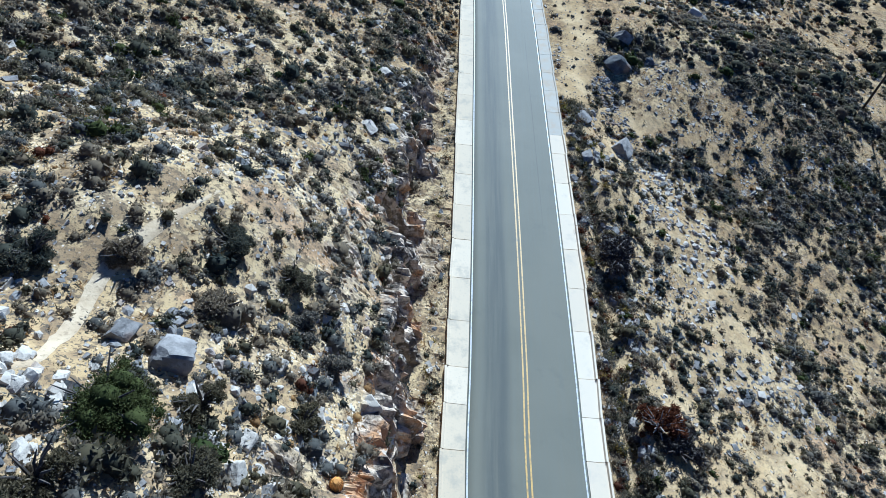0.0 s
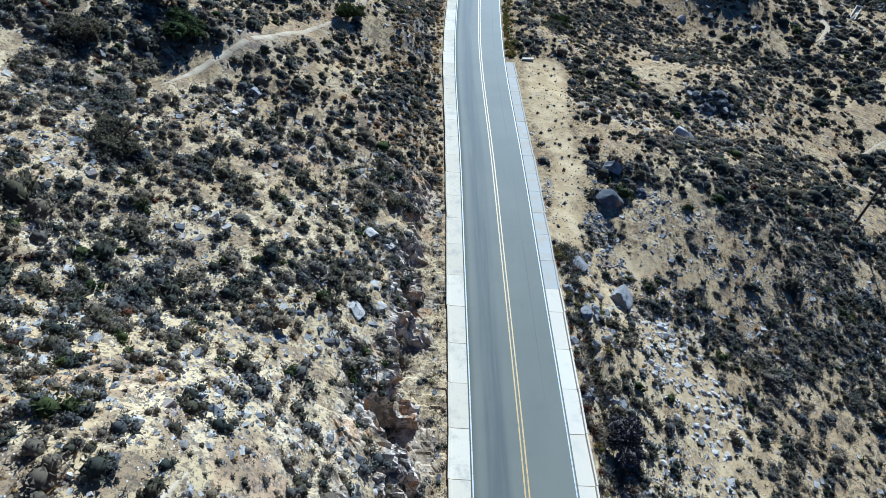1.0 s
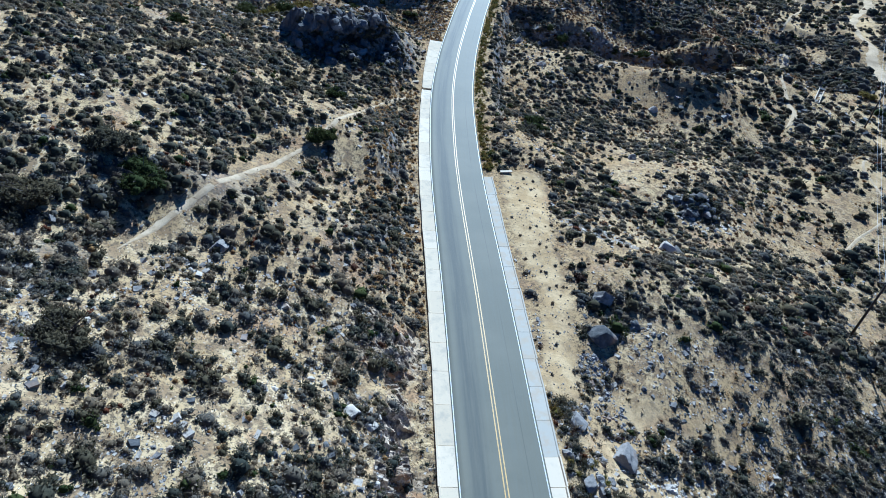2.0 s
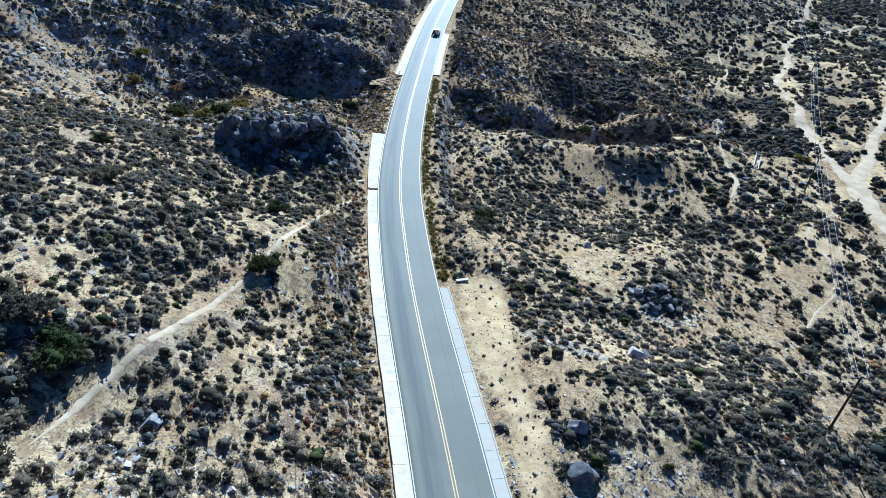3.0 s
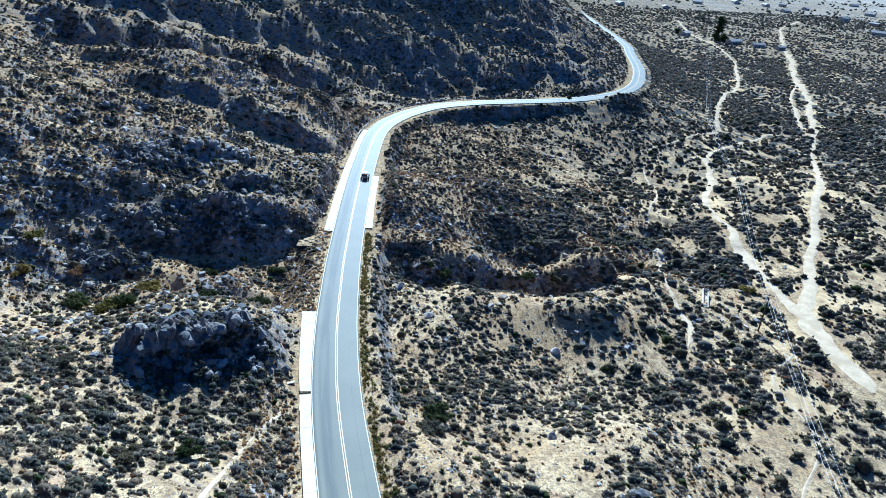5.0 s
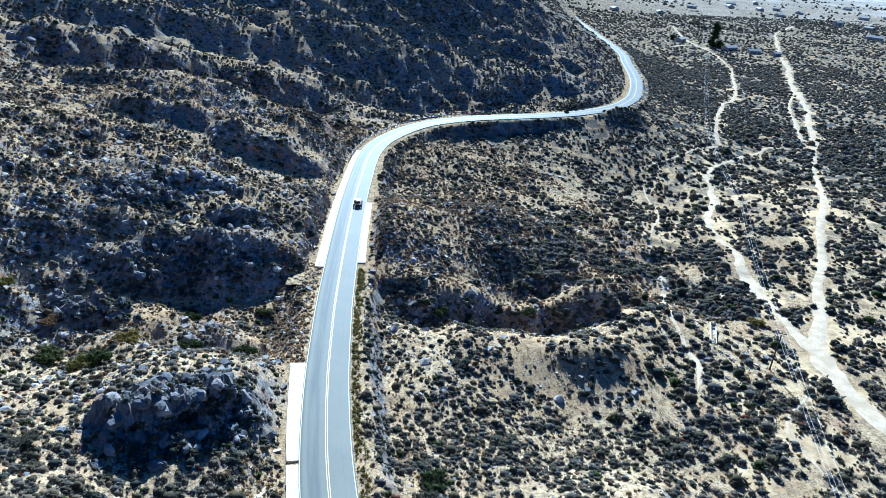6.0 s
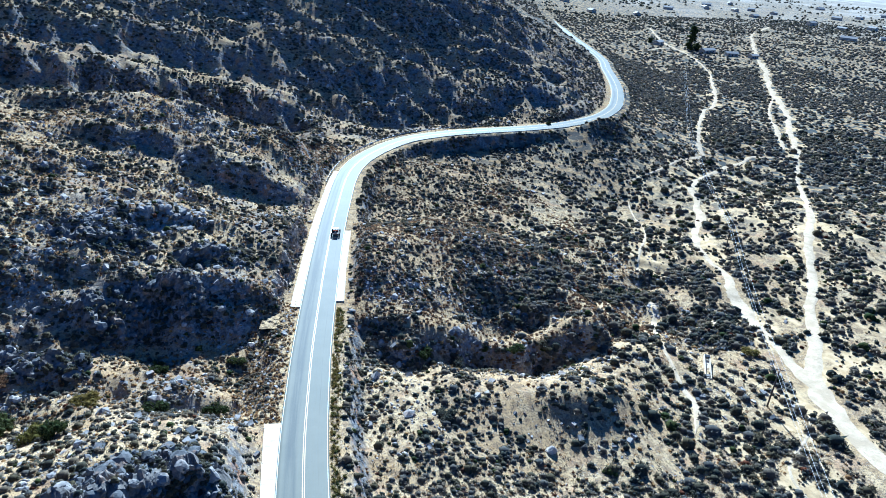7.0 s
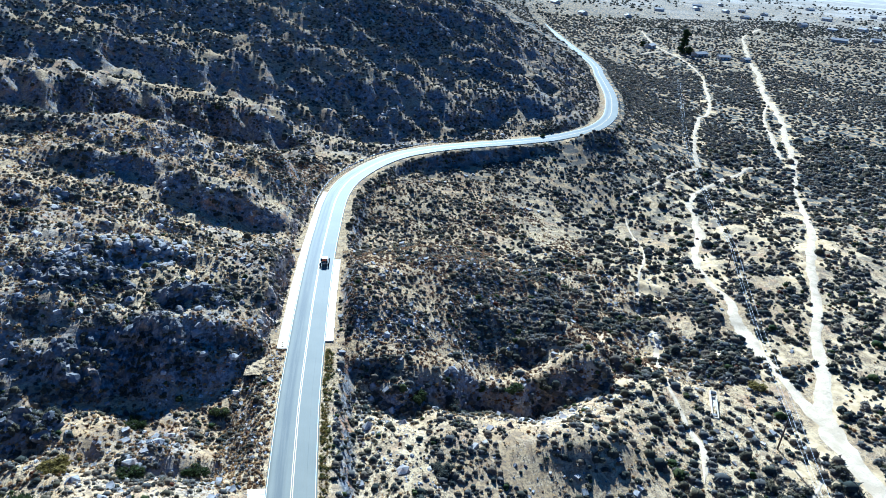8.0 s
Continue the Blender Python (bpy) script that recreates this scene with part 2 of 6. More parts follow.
GLASS_DARK = plain("window_glass", (0.05, 0.06, 0.07), 0.1)


# ---- small builders ----
def mesh_of(name, verts, tris, material, smooth_faces=False):
    """A mesh from arrays of vertices and triangles."""
    verts, tris = np.asarray(verts, np.float32), np.asarray(tris, np.int32)
    me = bpy.data.meshes.new(name)
    me.vertices.add(len(verts))
    me.vertices.foreach_set("co", verts.ravel())
    me.loops.add(tris.size)
    me.loops.foreach_set("vertex_index", tris.ravel())
    me.polygons.add(len(tris))
    me.polygons.foreach_set("loop_start", np.arange(0, tris.size, tris.shape[1], dtype=np.int32))
    me.polygons.foreach_set("use_smooth", np.full(len(tris), smooth_faces))
    me.update(calc_edges=True)
    me.materials.append(material)
    return me


def part(name, bm, material, parent=None, label="", smooth_faces=False):
    me = bpy.data.meshes.new(name)
    for face in bm.faces:
        face.smooth = smooth_faces
    bm.to_mesh(me)
    bm.free()
    me.materials.append(material)
    ob = new(name, me)
    ob.parent = parent
    return tagged(ob, label)


def empty(name, m, label, category, group="", kind=""):
    ob = new(name)
    ob.matrix_world = m
    return tagged(ob, label, category, group, kind)


def box(bm, size, at=(0, 0, 0), turn=None, bevel=0.0):
    made = bmesh.ops.create_cube(bm, size=1.0)["verts"]
    m = Matrix.Translation(at) @ (turn or Matrix()) @ Matrix.Diagonal((*size, 1))
    bmesh.ops.transform(bm, matrix=m, verts=made)
    if bevel:
        edges = list({e for v in made for e in v.link_edges})
        bmesh.ops.bevel(bm, geom=edges, offset=bevel, segments=2, affect="EDGES", profile=0.6)


def rod(bm, a, b, r0, r1=None, sides=8):
    a, b = Vector(a), Vector(b)
    made = bmesh.ops.create_cone(bm, cap_ends=True, segments=sides, radius1=r0, radius2=r0 if r1 is None else r1, depth=(b - a).length)["verts"]
    turn = (b - a).to_track_quat("Z", "Y").to_matrix().to_4x4()
    bmesh.ops.transform(bm, matrix=Matrix.Translation((a + b) / 2) @ turn, verts=made)


def tube(bm, points, r, sides=8):
    for a, b in zip(points, points[1:]):
        rod(bm, a, b, r, sides=sides)
    for p in points[1:-1]:
        bmesh.ops.create_icosphere(bm, subdivisions=1, radius=r * 1.05, matrix=Matrix.Translation(p))


# ---- the road's line and the lie of the land ----
ROAD = [(7.2, -60.0, 10.0), (7.4, -20.0, 6.9), (7.9, 10.0, 4.4), (8.5, 21.7, 3.5), (9.05, 33.0, 2.75), (9.75, 49.5, 1.65),
        (10.45, 66.0, 0.5), (11.1, 86.0, -0.85), (11.95, 100.0, -1.8), (13.6, 117.0, -2.95), (16.4, 134.0, -4.05), (19.7, 149.5, -4.9),
        (23.6, 166.0, -5.8), (32.6, 200.0, -7.1), (41.4, 230.0, -8.1), (52.5, 262.5, -9.4), (64.8, 282.5, -10.3), (83.5, 300.5, -11.3),
        (104.0, 308.5, -11.8), (122.0, 311.0, -12.0), (141.0, 312.5, -12.1), (162.0, 316.5, -12.3), (185.0, 326.0, -12.5), (202.0, 339.0, -12.8),
        (220.0, 360.0, -13.6), (249.0, 404.0, -15.4), (284.0, 468.0, -18.0), (318.0, 532.0, -20.5), (380.0, 690.0, -25.0), (470.0, 910.0, -29.0),
        (700.0, 1400.0, -32.0)]


def spline(points, step):
    """Catmull-Rom through the points, sampled about every step metres."""
    p = np.array(points, float)
    p = np.vstack([2 * p[0] - p[1], p, 2 * p[-1] - p[-2]])
    out = []
    for i in range(1, len(p) - 2):
        n = max(2, int(np.linalg.norm(p[i + 1] - p[i]) / step))
        u = np.linspace(0, 1, n, endpoint=False)[:, None]
        a, b, c, d = p[i - 1:i + 3]
        out.append(0.5 * (2 * b + (c - a) * u + (2 * a - 5 * b + 4 * c - d) * u ** 2 + (3 * b - a - 3 * c + d) * u ** 3))
    return np.vstack(out + [p[-2][None]])


def beside(line, x, y):
    """For each place: the nearest index of the line and the signed distance to it, plus to the line's right."""
    x, y = np.ravel(x), np.ravel(y)
    near, off = np.empty(len(x), int), np.empty(len(x))
    way = np.gradient(line[:, :2], axis=0)
    way /= np.linalg.norm(way, axis=1)[:, None]
    for k in range(0, len(x), 20000):
        s = slice(k, k + 20000)
        dx, dy = x[s, None] - line[None, :, 0], y[s, None] - line[None, :, 1]
        i = np.argmin(dx * dx + dy * dy, axis=1)
        r = np.arange(len(i))
        dx, dy = dx[r, i], dy[r, i]
        near[s], off[s] = i, np.hypot(dx, dy) * np.sign(dx * way[i, 1] - dy * way[i, 0] + 1e-9)
    return near, off


def smooth(a, b, v):
    u = np.clip((v - a) / (b - a), 0, 1)
    return u * u * (3 - 2 * u)


ROADLINE = spline(ROAD, 1.5)
# Swellings and hollows of the land: x, y, reach, height.
SLOPE = [
    (-4, -8, 26, 5.8), (-46, 4, 16, 5.2), (-10, 4, 6, 3.5), (-10, 22, 6, 3.1), (2, 28, 6, -2), (-16, 34, 6, -1.4),
    (-124, 40, 42, 6.5), (-10, 58, 16, -2.4), (-28, 58, 6, -1.8), (-4, 82, 6, -2.7), (-130, 82, 42, 4.2), (-4, 106, 10, -3.1),
    (-4, 136, 10, 4.4), (-70, 136, 26, -3.7), (-22, 154, 26, -11.9), (8, 160, 10, -4.1), (-4, 172, 6, -3.5), (-22, 178, 10, -3),
    (-124, 190, 42, 10.9), (-10, 202, 6, 2.3), (-100, 214, 42, 10.1),
]
MOUNTAIN = [
    (24, 356, 60, -2.9), (156, 398, 60, -1.8), (24, 230, 14, -3.5), (6, 278, 22, 3.2), (-54, 356, 60, -2.6), (18, 350, 34, -2.4),
    (138, 386, 34, -2.6), (108, 320, 14, 3.2), (-54, 356, 60, -2.6), (96, 398, 60, -2.7), (-12, 272, 14, 3.0), (-60, 350, 60, -2.7),
    (132, 380, 34, -2.7), (30, 338, 22, -2.5),
]
KNOLLS = [
    (72, 188, 14, -2.8), (6, 200, 14, -1.9), (-24, 182, 9, 2.7), (-24, 152, 14, -3.4), (54, 152, 9, 4.2), (150, 284, 34, -2.1),
    (12, 56, 22, -1.0), (36, 170, 9, -2.3), (36, 200, 14, 2.4), (90, 158, 9, 3.1), (72, 170, 9, -2.6), (48, 98, 9, 2.3),
    (-18, 212, 14, -2.5), (252, 254, 34, -2.6), (54, 182, 9, 2.2), (0, 134, 14, 1.1), (42, 116, 22, -1.0), (0, 176, 9, 1.6),
    (18, 182, 9, -2.3), (72, 146, 9, 1.8), (0, 92, 9, 1.0), (84, 224, 22, -1.8),
]
FLATS = [
    (170, 309, 5, 3.2), (178, 312, 5, 3.6), (187, 316, 5, 3.4),
    (62, -20, 26, 7.7), (14, 16, 10, -1.4), (14, 40, 6, 2.3), (146, 64, 42, -2.3), (38, 70, 16, 6.7), (38, 82, 6, -1.9),
    (20, 100, 6, 2.4), (56, 106, 6, 2), (68, 142, 6, 3.2), (62, 166, 10, -5.3), (104, 172, 16, -2.8), (80, 178, 10, 3.2),
    (32, 190, 16, 3.4), (56, 190, 10, -2.8), (68, 202, 16, 9.6), (212, 214, 26, 1.9), (56, 238, 16, -4.1), (152, 244, 16, -3.8),
    (32, 250, 16, 2.9), (80, 268, 26, 2), (218, 268, 26, -2), (170, 304, 26, 3.7), (122, 310, 16, -1.8),
]


# Steep flanks: foot from a to b, height, run, and how far it falls off behind.
SCARPS = [
    (38, 159, 53, 161, 6.5, 7, 16), (52, 161, 68, 158, 8.0, 8, 18), (67, 158, 92, 161, 6.0, 8, 16), (31, 169, 42, 165, 3.0, 5, 9),
    (-22, 243, 2, 243, 4.5, 7, 12), (2, 233, 29, 226, 5.5, 8, 11), (40, 282, -48, 290, 12.0, 16, 16), (-55, 306, 45, 308, 13.0, 24, 34), (-60, 334, 120, 340, 7.5, 26, 36), (48, 320, 112, 324, 7.0, 22, 18), (116, 324, 168, 340, 7.0, 22, 20), (4, 168, 19, 173, 3.0, 6, 9),
    (-4, 148, 8, 148, 4.5, 5, 9), (-9, 197, 4, 201, 2.5, 5, 8), (7, 178, 21, 176, 3.0, 4, 6),
    (60, 137, 78, 135, 1.0, 5, 9), (62, 209, 77, 213, 3.0, 5, 9),
]


def lattice(x, y, seed=0):
    """Smooth value noise in -1..1 on a unit lattice."""
    xi, yi = np.floor(x).astype(np.int64), np.floor(y).astype(np.int64)
    u, v = x - xi, y - yi
    u, v = u * u * (3 - 2 * u), v * v * (3 - 2 * v)

    def h(a, b):
        n = (a * 374761393 + b * 668265263 + seed * 1442695041) & 0xFFFFFFFF
        n = ((n ^ (n >> 13)) * 1274126177) & 0xFFFFFFFF
        return ((n ^ (n >> 16)) & 0xFFFF) / 32767.5 - 1

    return (h(xi, yi) * (1 - u) + h(xi + 1, yi) * u) * (1 - v) + (h(xi, yi + 1) * (1 - u) + h(xi + 1, yi + 1) * u) * v


def fbm(x, y, size, octaves=4, seed=0):
    total, gain = 0, 1.0
    for k in range(octaves):
        total, gain = total + gain * lattice(x / size * 2 ** k + 17.3 * k, y / size * 2 ** k - 9.1 * k, seed + k), gain * 0.5
    return total


def natural(x, y, i, s):
    """The land without the road."""
    z, a, along = ROADLINE[i, 2], np.abs(s), ROADLINE[i, 1]
    m = smooth(225, 300, along)
    up = (1 - m) * 24 * (1 - np.exp(-a / 42)) + m * 0.36 * a / (1 + (a / 320) ** 4) ** 0.25
    plain = np.maximum(-15.5 - 0.04 * np.maximum(0, 0.45 * x + 0.9 * y - 150), -36)
    land = z + np.where(s < 0, up, (plain - z) * (1 - np.exp(-(a / 38) ** 1.3)))
    land = land + np.where(s < 0, 15 * m * smooth(330, 470, y) * smooth(15, 80, a) * smooth(520, 400, along), 0)
    for cx, cy, reach, height in SLOPE + MOUNTAIN + KNOLLS + FLATS:
        land = land + height * np.exp(-((x - cx) ** 2 + (y - cy) ** 2) / (2 * reach * reach))
    for ax, ay, bx, by, height, run, back in SCARPS:
        long = math.hypot(bx - ax, by - ay)
        ux, uy = (bx - ax) / long, (by - ay) / long
        u, v = (x - ax) * ux + (y - ay) * uy, (y - ay) * ux - (x - ax) * uy
        v = v + 0.12 * run * np.sin(u * 0.55 + ax) + 0.3 * min(run, 10) * lattice(x / 6, y / 6, 57)
        rise = (smooth(0, run, v) - 0.5) * np.exp(-np.abs(v - run / 2) / back)
        land = land + height * rise * smooth(-6, 4, u) * smooth(long + 6, long - 4, u)
    return land


# bays of the blasted face beside the road: y, half length, depth
BAYS = [(36.2, 2.6, 2.6), (30.4, 1.9, 3.4), (25.2, 1.7, 1.7), (19.6, 1.6, 2.2), (14.0, 1.4, 1.3), (42.4, 1.5, 1.4), (48.0, 1.5, 1.0), (53.0, 1.3, 0.8), (9.0, 1.3, 1.6)]


def ground_height(x, y, detail=True):
    shape = np.shape(x)
    x, y = np.ravel(np.asarray(x, float)), np.ravel(np.asarray(y, float))
    i, s = beside(ROADLINE, x, y)
    z, along, a = ROADLINE[i, 2], ROADLINE[i, 1], np.abs(s)
    land = natural(x, y, i, s)
    if detail:
        near = smooth(1300, 700, np.hypot(x, y))
        hill = np.where(s < 0, 1.0, 0.35 + 0.5 * smooth(34, 8, a)) * near
        knobby = smooth(112, 150, along) * np.where(s < 0, smooth(6, 24, a) * (1 + 0.7 * smooth(290, 350, along)), 0.0)
        spur = smooth(26, 40, s) * smooth(118, 90, s) * smooth(152, 164, y) * smooth(222, 205, y)
        below = 0.5 * smooth(8, 14, s) * smooth(40, 26, s) * smooth(205, 260, along)
        land = land + hill * (0.5 * fbm(x, y, 9, 4, 3) + 0.12 * fbm(x, y, 1.7, 2, 8))
        ridged = 1 - 2.2 * np.abs(fbm(x, y, 24, 2, 5))
        rugged = 0.7 * ridged + 0.9 * fbm(x, y, 8.5, 2, 6) + 0.8 * fbm(x, y, 4.4, 2, 9)
        land = land + near * (knobby + 0.9 * spur + below) * rugged
        land = land + 5.0 * smooth(280, 420, along) * (s < 0) * smooth(25, 90, a) * (0.5 - np.abs(fbm(x, y, 60, 3, 12)))
    # the bench cut for the road, with a rock face on the uphill side
    ragged = fbm(x, y, 5, 3, 21) if detail else 0
    bays = sum(deep * np.exp(-((along - at) / half) ** 4) for at, half, deep in BAYS)
    bench = np.where(s < 0, 6.0 + 0.6 * ragged + bays, 5.9 + 0.3 * ragged)
    reach = np.where(s < 0, np.maximum(3.4 - 1.0 * bays, 0.9) * smooth(64, 58, along) + 2.6 * smooth(58, 64, along) + 2.2 * smooth(58, 70, along) - 1.6 * smooth(165, 175, along), 3.5)
    w = smooth(bench, bench + reach, a)
    ditch = 1.1 * np.exp(-((s - 6.4) / 0.7) ** 2) * smooth(50, 38, along)
    return (z - 0.3 - ditch + w * (land - z + 0.3)).reshape(shape)


TRACKS = {  # bare sandy lines: x, y and half width along their course
    "wash_main": [(112, 112, 3), (116, 121, 3.5), (119, 129, 3.5), (120, 135, 4.2), (126, 142, 3.5), (136, 150, 2.6), (146, 161, 2.3), (160, 173, 2.5), (176, 189, 2.3), (192, 204, 2.3), (211, 221, 2), (240, 250, 1.8),
                  (255, 267, 1.7), (273, 284, 1.9), (289, 300, 3), (323, 337, 2.6), (359, 373, 3), (398, 418, 3.5), (429, 457, 3.8), (476, 508, 4), (517, 554, 4.2), (565, 614, 3.5), (654, 714, 3), (712, 777, 3), (817, 856, 3)],
    "wash_strand": [(405, 431, 1.2), (356, 385, 1.5), (314, 338, 1.8), (285, 304, 1.6)],
    "wash_left": [(120, 137, 3.6), (123, 145, 3.3), (127, 154, 1.8), (129, 161, 2), (132, 168, 2.8), (136, 177, 3), (143, 187, 2), (145, 195, 1.3), (148, 204, 1.8), (155, 215, 2.5), (169, 228, 2), (179, 242, 2), (188, 256, 2.3), (201, 268, 2.3)],
    "wash_upper": [(226, 295, 2), (238, 313, 2), (258, 337, 1.7), (299, 381, 1.6), (317, 394, 1.4), (358, 438, 2), (410, 502, 1.8), (435, 532, 1.6), (464, 581, 2), (489, 633, 2.3), (508, 690, 3.2), (539, 749, 2.5), (580, 819, 2)],
    "wash_link": [(201, 268, 1.8), (218, 278, 1.8), (239, 287, 1.6), (257, 295, 1.3), (266, 293, 1), (282, 294, 1)],
    "wash_side": [(225, 295, 1.5), (207, 288, 0.9), (185, 275, 1.0), (171, 269, 1.1), (162, 267, 0.7)],
    "track_farm": [(448, 645, 1.6), (488, 665, 2.2), (500, 640, 1.5), (517, 615, 1.5), (541, 609, 1.5)],
    "sand_trail": [(157, 254, 0.5), (141, 222, 0.6), (123, 201, 0.6), (113, 185, 0.7), (110, 176, 1.1), (103, 166, 0.7), (97, 155, 0.6), (93, 145, 0.7), (91, 138, 1), (85, 131, 0.8)],
    "sand_spur": [(120, 168, 0.8), (119, 162, 1.2), (114, 154, 0.7)],
    "footpath": [(7.2, 117, 0.5), (2.5, 109, 0.5), (-2.2, 99.1, 0.5), (-5.8, 89.6, 0.5), (-8.8, 83.3, 0.5), (-11.6, 77.2, 0.5), (-14.9, 71.1, 0.5), (-17.6, 66.1, 0.5), (-20.5, 60.5, 0.5)],
    "flat_trail": [(113, 131, 0.5), (107.3, 126, 0.5), (95.5, 119.4, 0.5), (92.7, 111.5, 0.5), (89.5, 102.2, 0.5), (78.7, 94.8, 0.5), (72.4, 89.5, 0.5), (64, 84, 0.5)],
    "trail": [(-8.5, 22, 0.6), (-10.6, 16.8, 0.6), (-11.0, 15.1, 0.6), (-10.9, 13.5, 0.6), (-11.0, 11.7, 0.6), (-11.1, 10.5, 0.6), (-13, 9, 0.6)],
    "pullout": [(16.6, 54, 1.6), (17.4, 60, 2.2), (18.3, 66, 2.5), (18.8, 76, 2.7), (19.4, 84, 3.0), (19.8, 90, 2.6)],
}
TRACKLINES = {name: spline(line, 1.5) for name, line in TRACKS.items()}


def bareness(x, y, wider=0.0, only=""):
    """0 on grown-over land to 1 in the middle of a sandy line."""
    x, y = np.ravel(x), np.ravel(y)
    bare = np.zeros(len(x))
    for name, line in TRACKLINES.items():
        if only not in name:
            continue
        full = {"pullout": 0.5, "footpath": 1.15, "trail": 1.0}.get(name, 1.0)
        lo, hi = line[:, :2].min(0) - 12, line[:, :2].max(0) + 12
        inside = np.flatnonzero((x > lo[0]) & (x < hi[0]) & (y > lo[1]) & (y < hi[1]))
        if len(inside):
            i, s = beside(line, x[inside], y[inside])
            half = np.maximum(line[i, 2] + wider, 0.3)
            s = s + 0.2 * half * fbm(x[inside], y[inside], 9, 3, 33) * ("wash" in name)
            wander = half * np.maximum(1 + (0.6 if "wash" in name else 0.4) * fbm(x[inside], y[inside], 8, 3, 31), 0.4)
            bare[inside] = np.maximum(bare[inside], full * smooth(wander * 1.5, wander * 0.6, np.abs(s)))
    return bare


# ---- rock faces of the road cuts: first and last y, near and far side ----
CUTS = [(-14, 63, 5.0, 13.2), (168, 252, 5.2, 10.5)]


def under_cut(x, y):
    """How far the earth lies below the rock that is laid over it."""
    shape = np.shape(x)
    x, y = np.ravel(x), np.ravel(y)
    i, s = beside(ROADLINE, x, y)
    along, low = ROADLINE[i, 1], np.zeros(len(x))
    for first, last, near_side, far_side in CUTS:
        low = np.maximum(low, 1.3 * smooth(-near_side - 0.3, -near_side - 1.3, s) * smooth(-far_side + 0.2, -far_side + 1.4, s) * smooth(first + 1, first + 4, along) * smooth(last - 1, last - 4, along))
    return low.reshape(shape)


# ---- the ground, one sheet to the horizon ----
def steps(*runs, grow=1.09):
    """Grid lines: runs of (from, to, step), then ever wider steps out to 5 km."""
    v = np.concatenate([np.arange(a, b - 1e-6, d) for a, b, d in runs])
    out, d = [], runs[-1][2]
    x = runs[-1][1]
    while x < 5000:
        out.append(x)
        d *= grow
        x += d
    back, d, x = [], runs[0][2], runs[0][0]
    while x > -3500:
        d *= grow
        x -= d
        back.append(x)
    return np.concatenate([back[::-1], v, out])


GRID = []


def build_ground():
    gx, gy = steps((-80, -50, 2.6), (-50, 32, 0.9), (32, 130, 1.3), (130, 300, 2.6)), steps((3, 80, 0.9), (80, 122, 1.0), (122, 245, 1.2), (245, 340, 1.9), (340, 480, 2.2))
    x, y = np.meshgrid(gx, gy)
    z = ground_height(x, y)
    z = z - under_cut(x, y)
    GRID.append((gx, gy, z))
    w, h = len(gx), len(gy)
    verts = np.column_stack([x.ravel(), y.ravel(), z.ravel()])
    k = (np.arange(h - 1)[:, None] * w + np.arange(w - 1)[None, :]).ravel()
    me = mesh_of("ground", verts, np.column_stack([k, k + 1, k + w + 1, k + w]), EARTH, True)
    x, y = x.ravel(), y.ravel()
    slope = np.hypot(np.gradient(z, gx, axis=1), np.gradient(z, gy, axis=0)).ravel()
    i, s = beside(ROADLINE, x, y)
    far = np.hypot(x, y)
    patchy = fbm(x, y, 14, 3, 40)
    masks = {
        "sand": np.maximum(np.maximum(bareness(x, y, 0, "pullout"), 0.42 * smooth(27, 19, s) * (s > 5) * smooth(64, 52, ROADLINE[i, 1])), np.maximum(0.5 * smooth(35, 60, s) * smooth(0.0, 0.7, fbm(x, y, 16, 3, 44)) * smooth(500, 300, far), 0.62 * bareness(x, y, 6.0, "wash") * smooth(-0.1, 0.5, fbm(x, y, 7, 3, 45)))),
        "stony": np.clip(smooth(0.55, 1.1, slope) * (1 - 0.85 * (s < 0) * smooth(72, 60, ROADLINE[i, 1])) + 0.25 * smooth(0.2, 0.7, patchy) * (s < 0) + 0.45 * smooth(0.0, 0.5, fbm(x, y, 11, 3, 46)) * smooth(130, 170, ROADLINE[i, 1]) * (s < -8) + 0.3 * smooth(290, 340, ROADLINE[i, 1]) * (s < -8), 0, 1),
        "scrub": smooth(190, 400, far) * (s > 0) + smooth(480, 620, far) * (s <= 0),
        "pale": smooth(2, -6, s) * smooth(85, 55, ROADLINE[i, 1]) + 0.4 * smooth(5, 9, s) * smooth(28, 20, s) * smooth(70, 55, ROADLINE[i, 1]),
        # haze put into the colour, stronger with distance
        "hazy_field": smooth(850, 2600, far + 160 * fbm(x, y, 160, 3, 47)),
    }
    for name, values in masks.items():
        me.attributes.new(name, "FLOAT", "POINT").data.foreach_set("value", values.astype(np.float32))
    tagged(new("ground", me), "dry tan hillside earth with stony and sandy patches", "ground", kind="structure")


build_ground()


def sheet_height(x, y):
    """The height of the ground sheet itself, between its grid lines."""
    gx, gy, z = GRID[0]
    i, j = np.clip(np.searchsorted(gx, x) - 1, 0, len(gx) - 2), np.clip(np.searchsorted(gy, y) - 1, 0, len(gy) - 2)
    u, v = (x - gx[i]) / (gx[i + 1] - gx[i]), (y - gy[j]) / (gy[j + 1] - gy[j])
    a, b, c, e = z[j, i], z[j, i + 1], z[j + 1, i], z[j + 1, i + 1]
    return np.maximum(a * (1 - u) * (1 - v) + b * u * (1 - v) + c * (1 - u) * v + e * u * v, np.where(u > v, a + (b - a) * u + (e - b) * v, a + (e - c) * u + (c - a) * v))


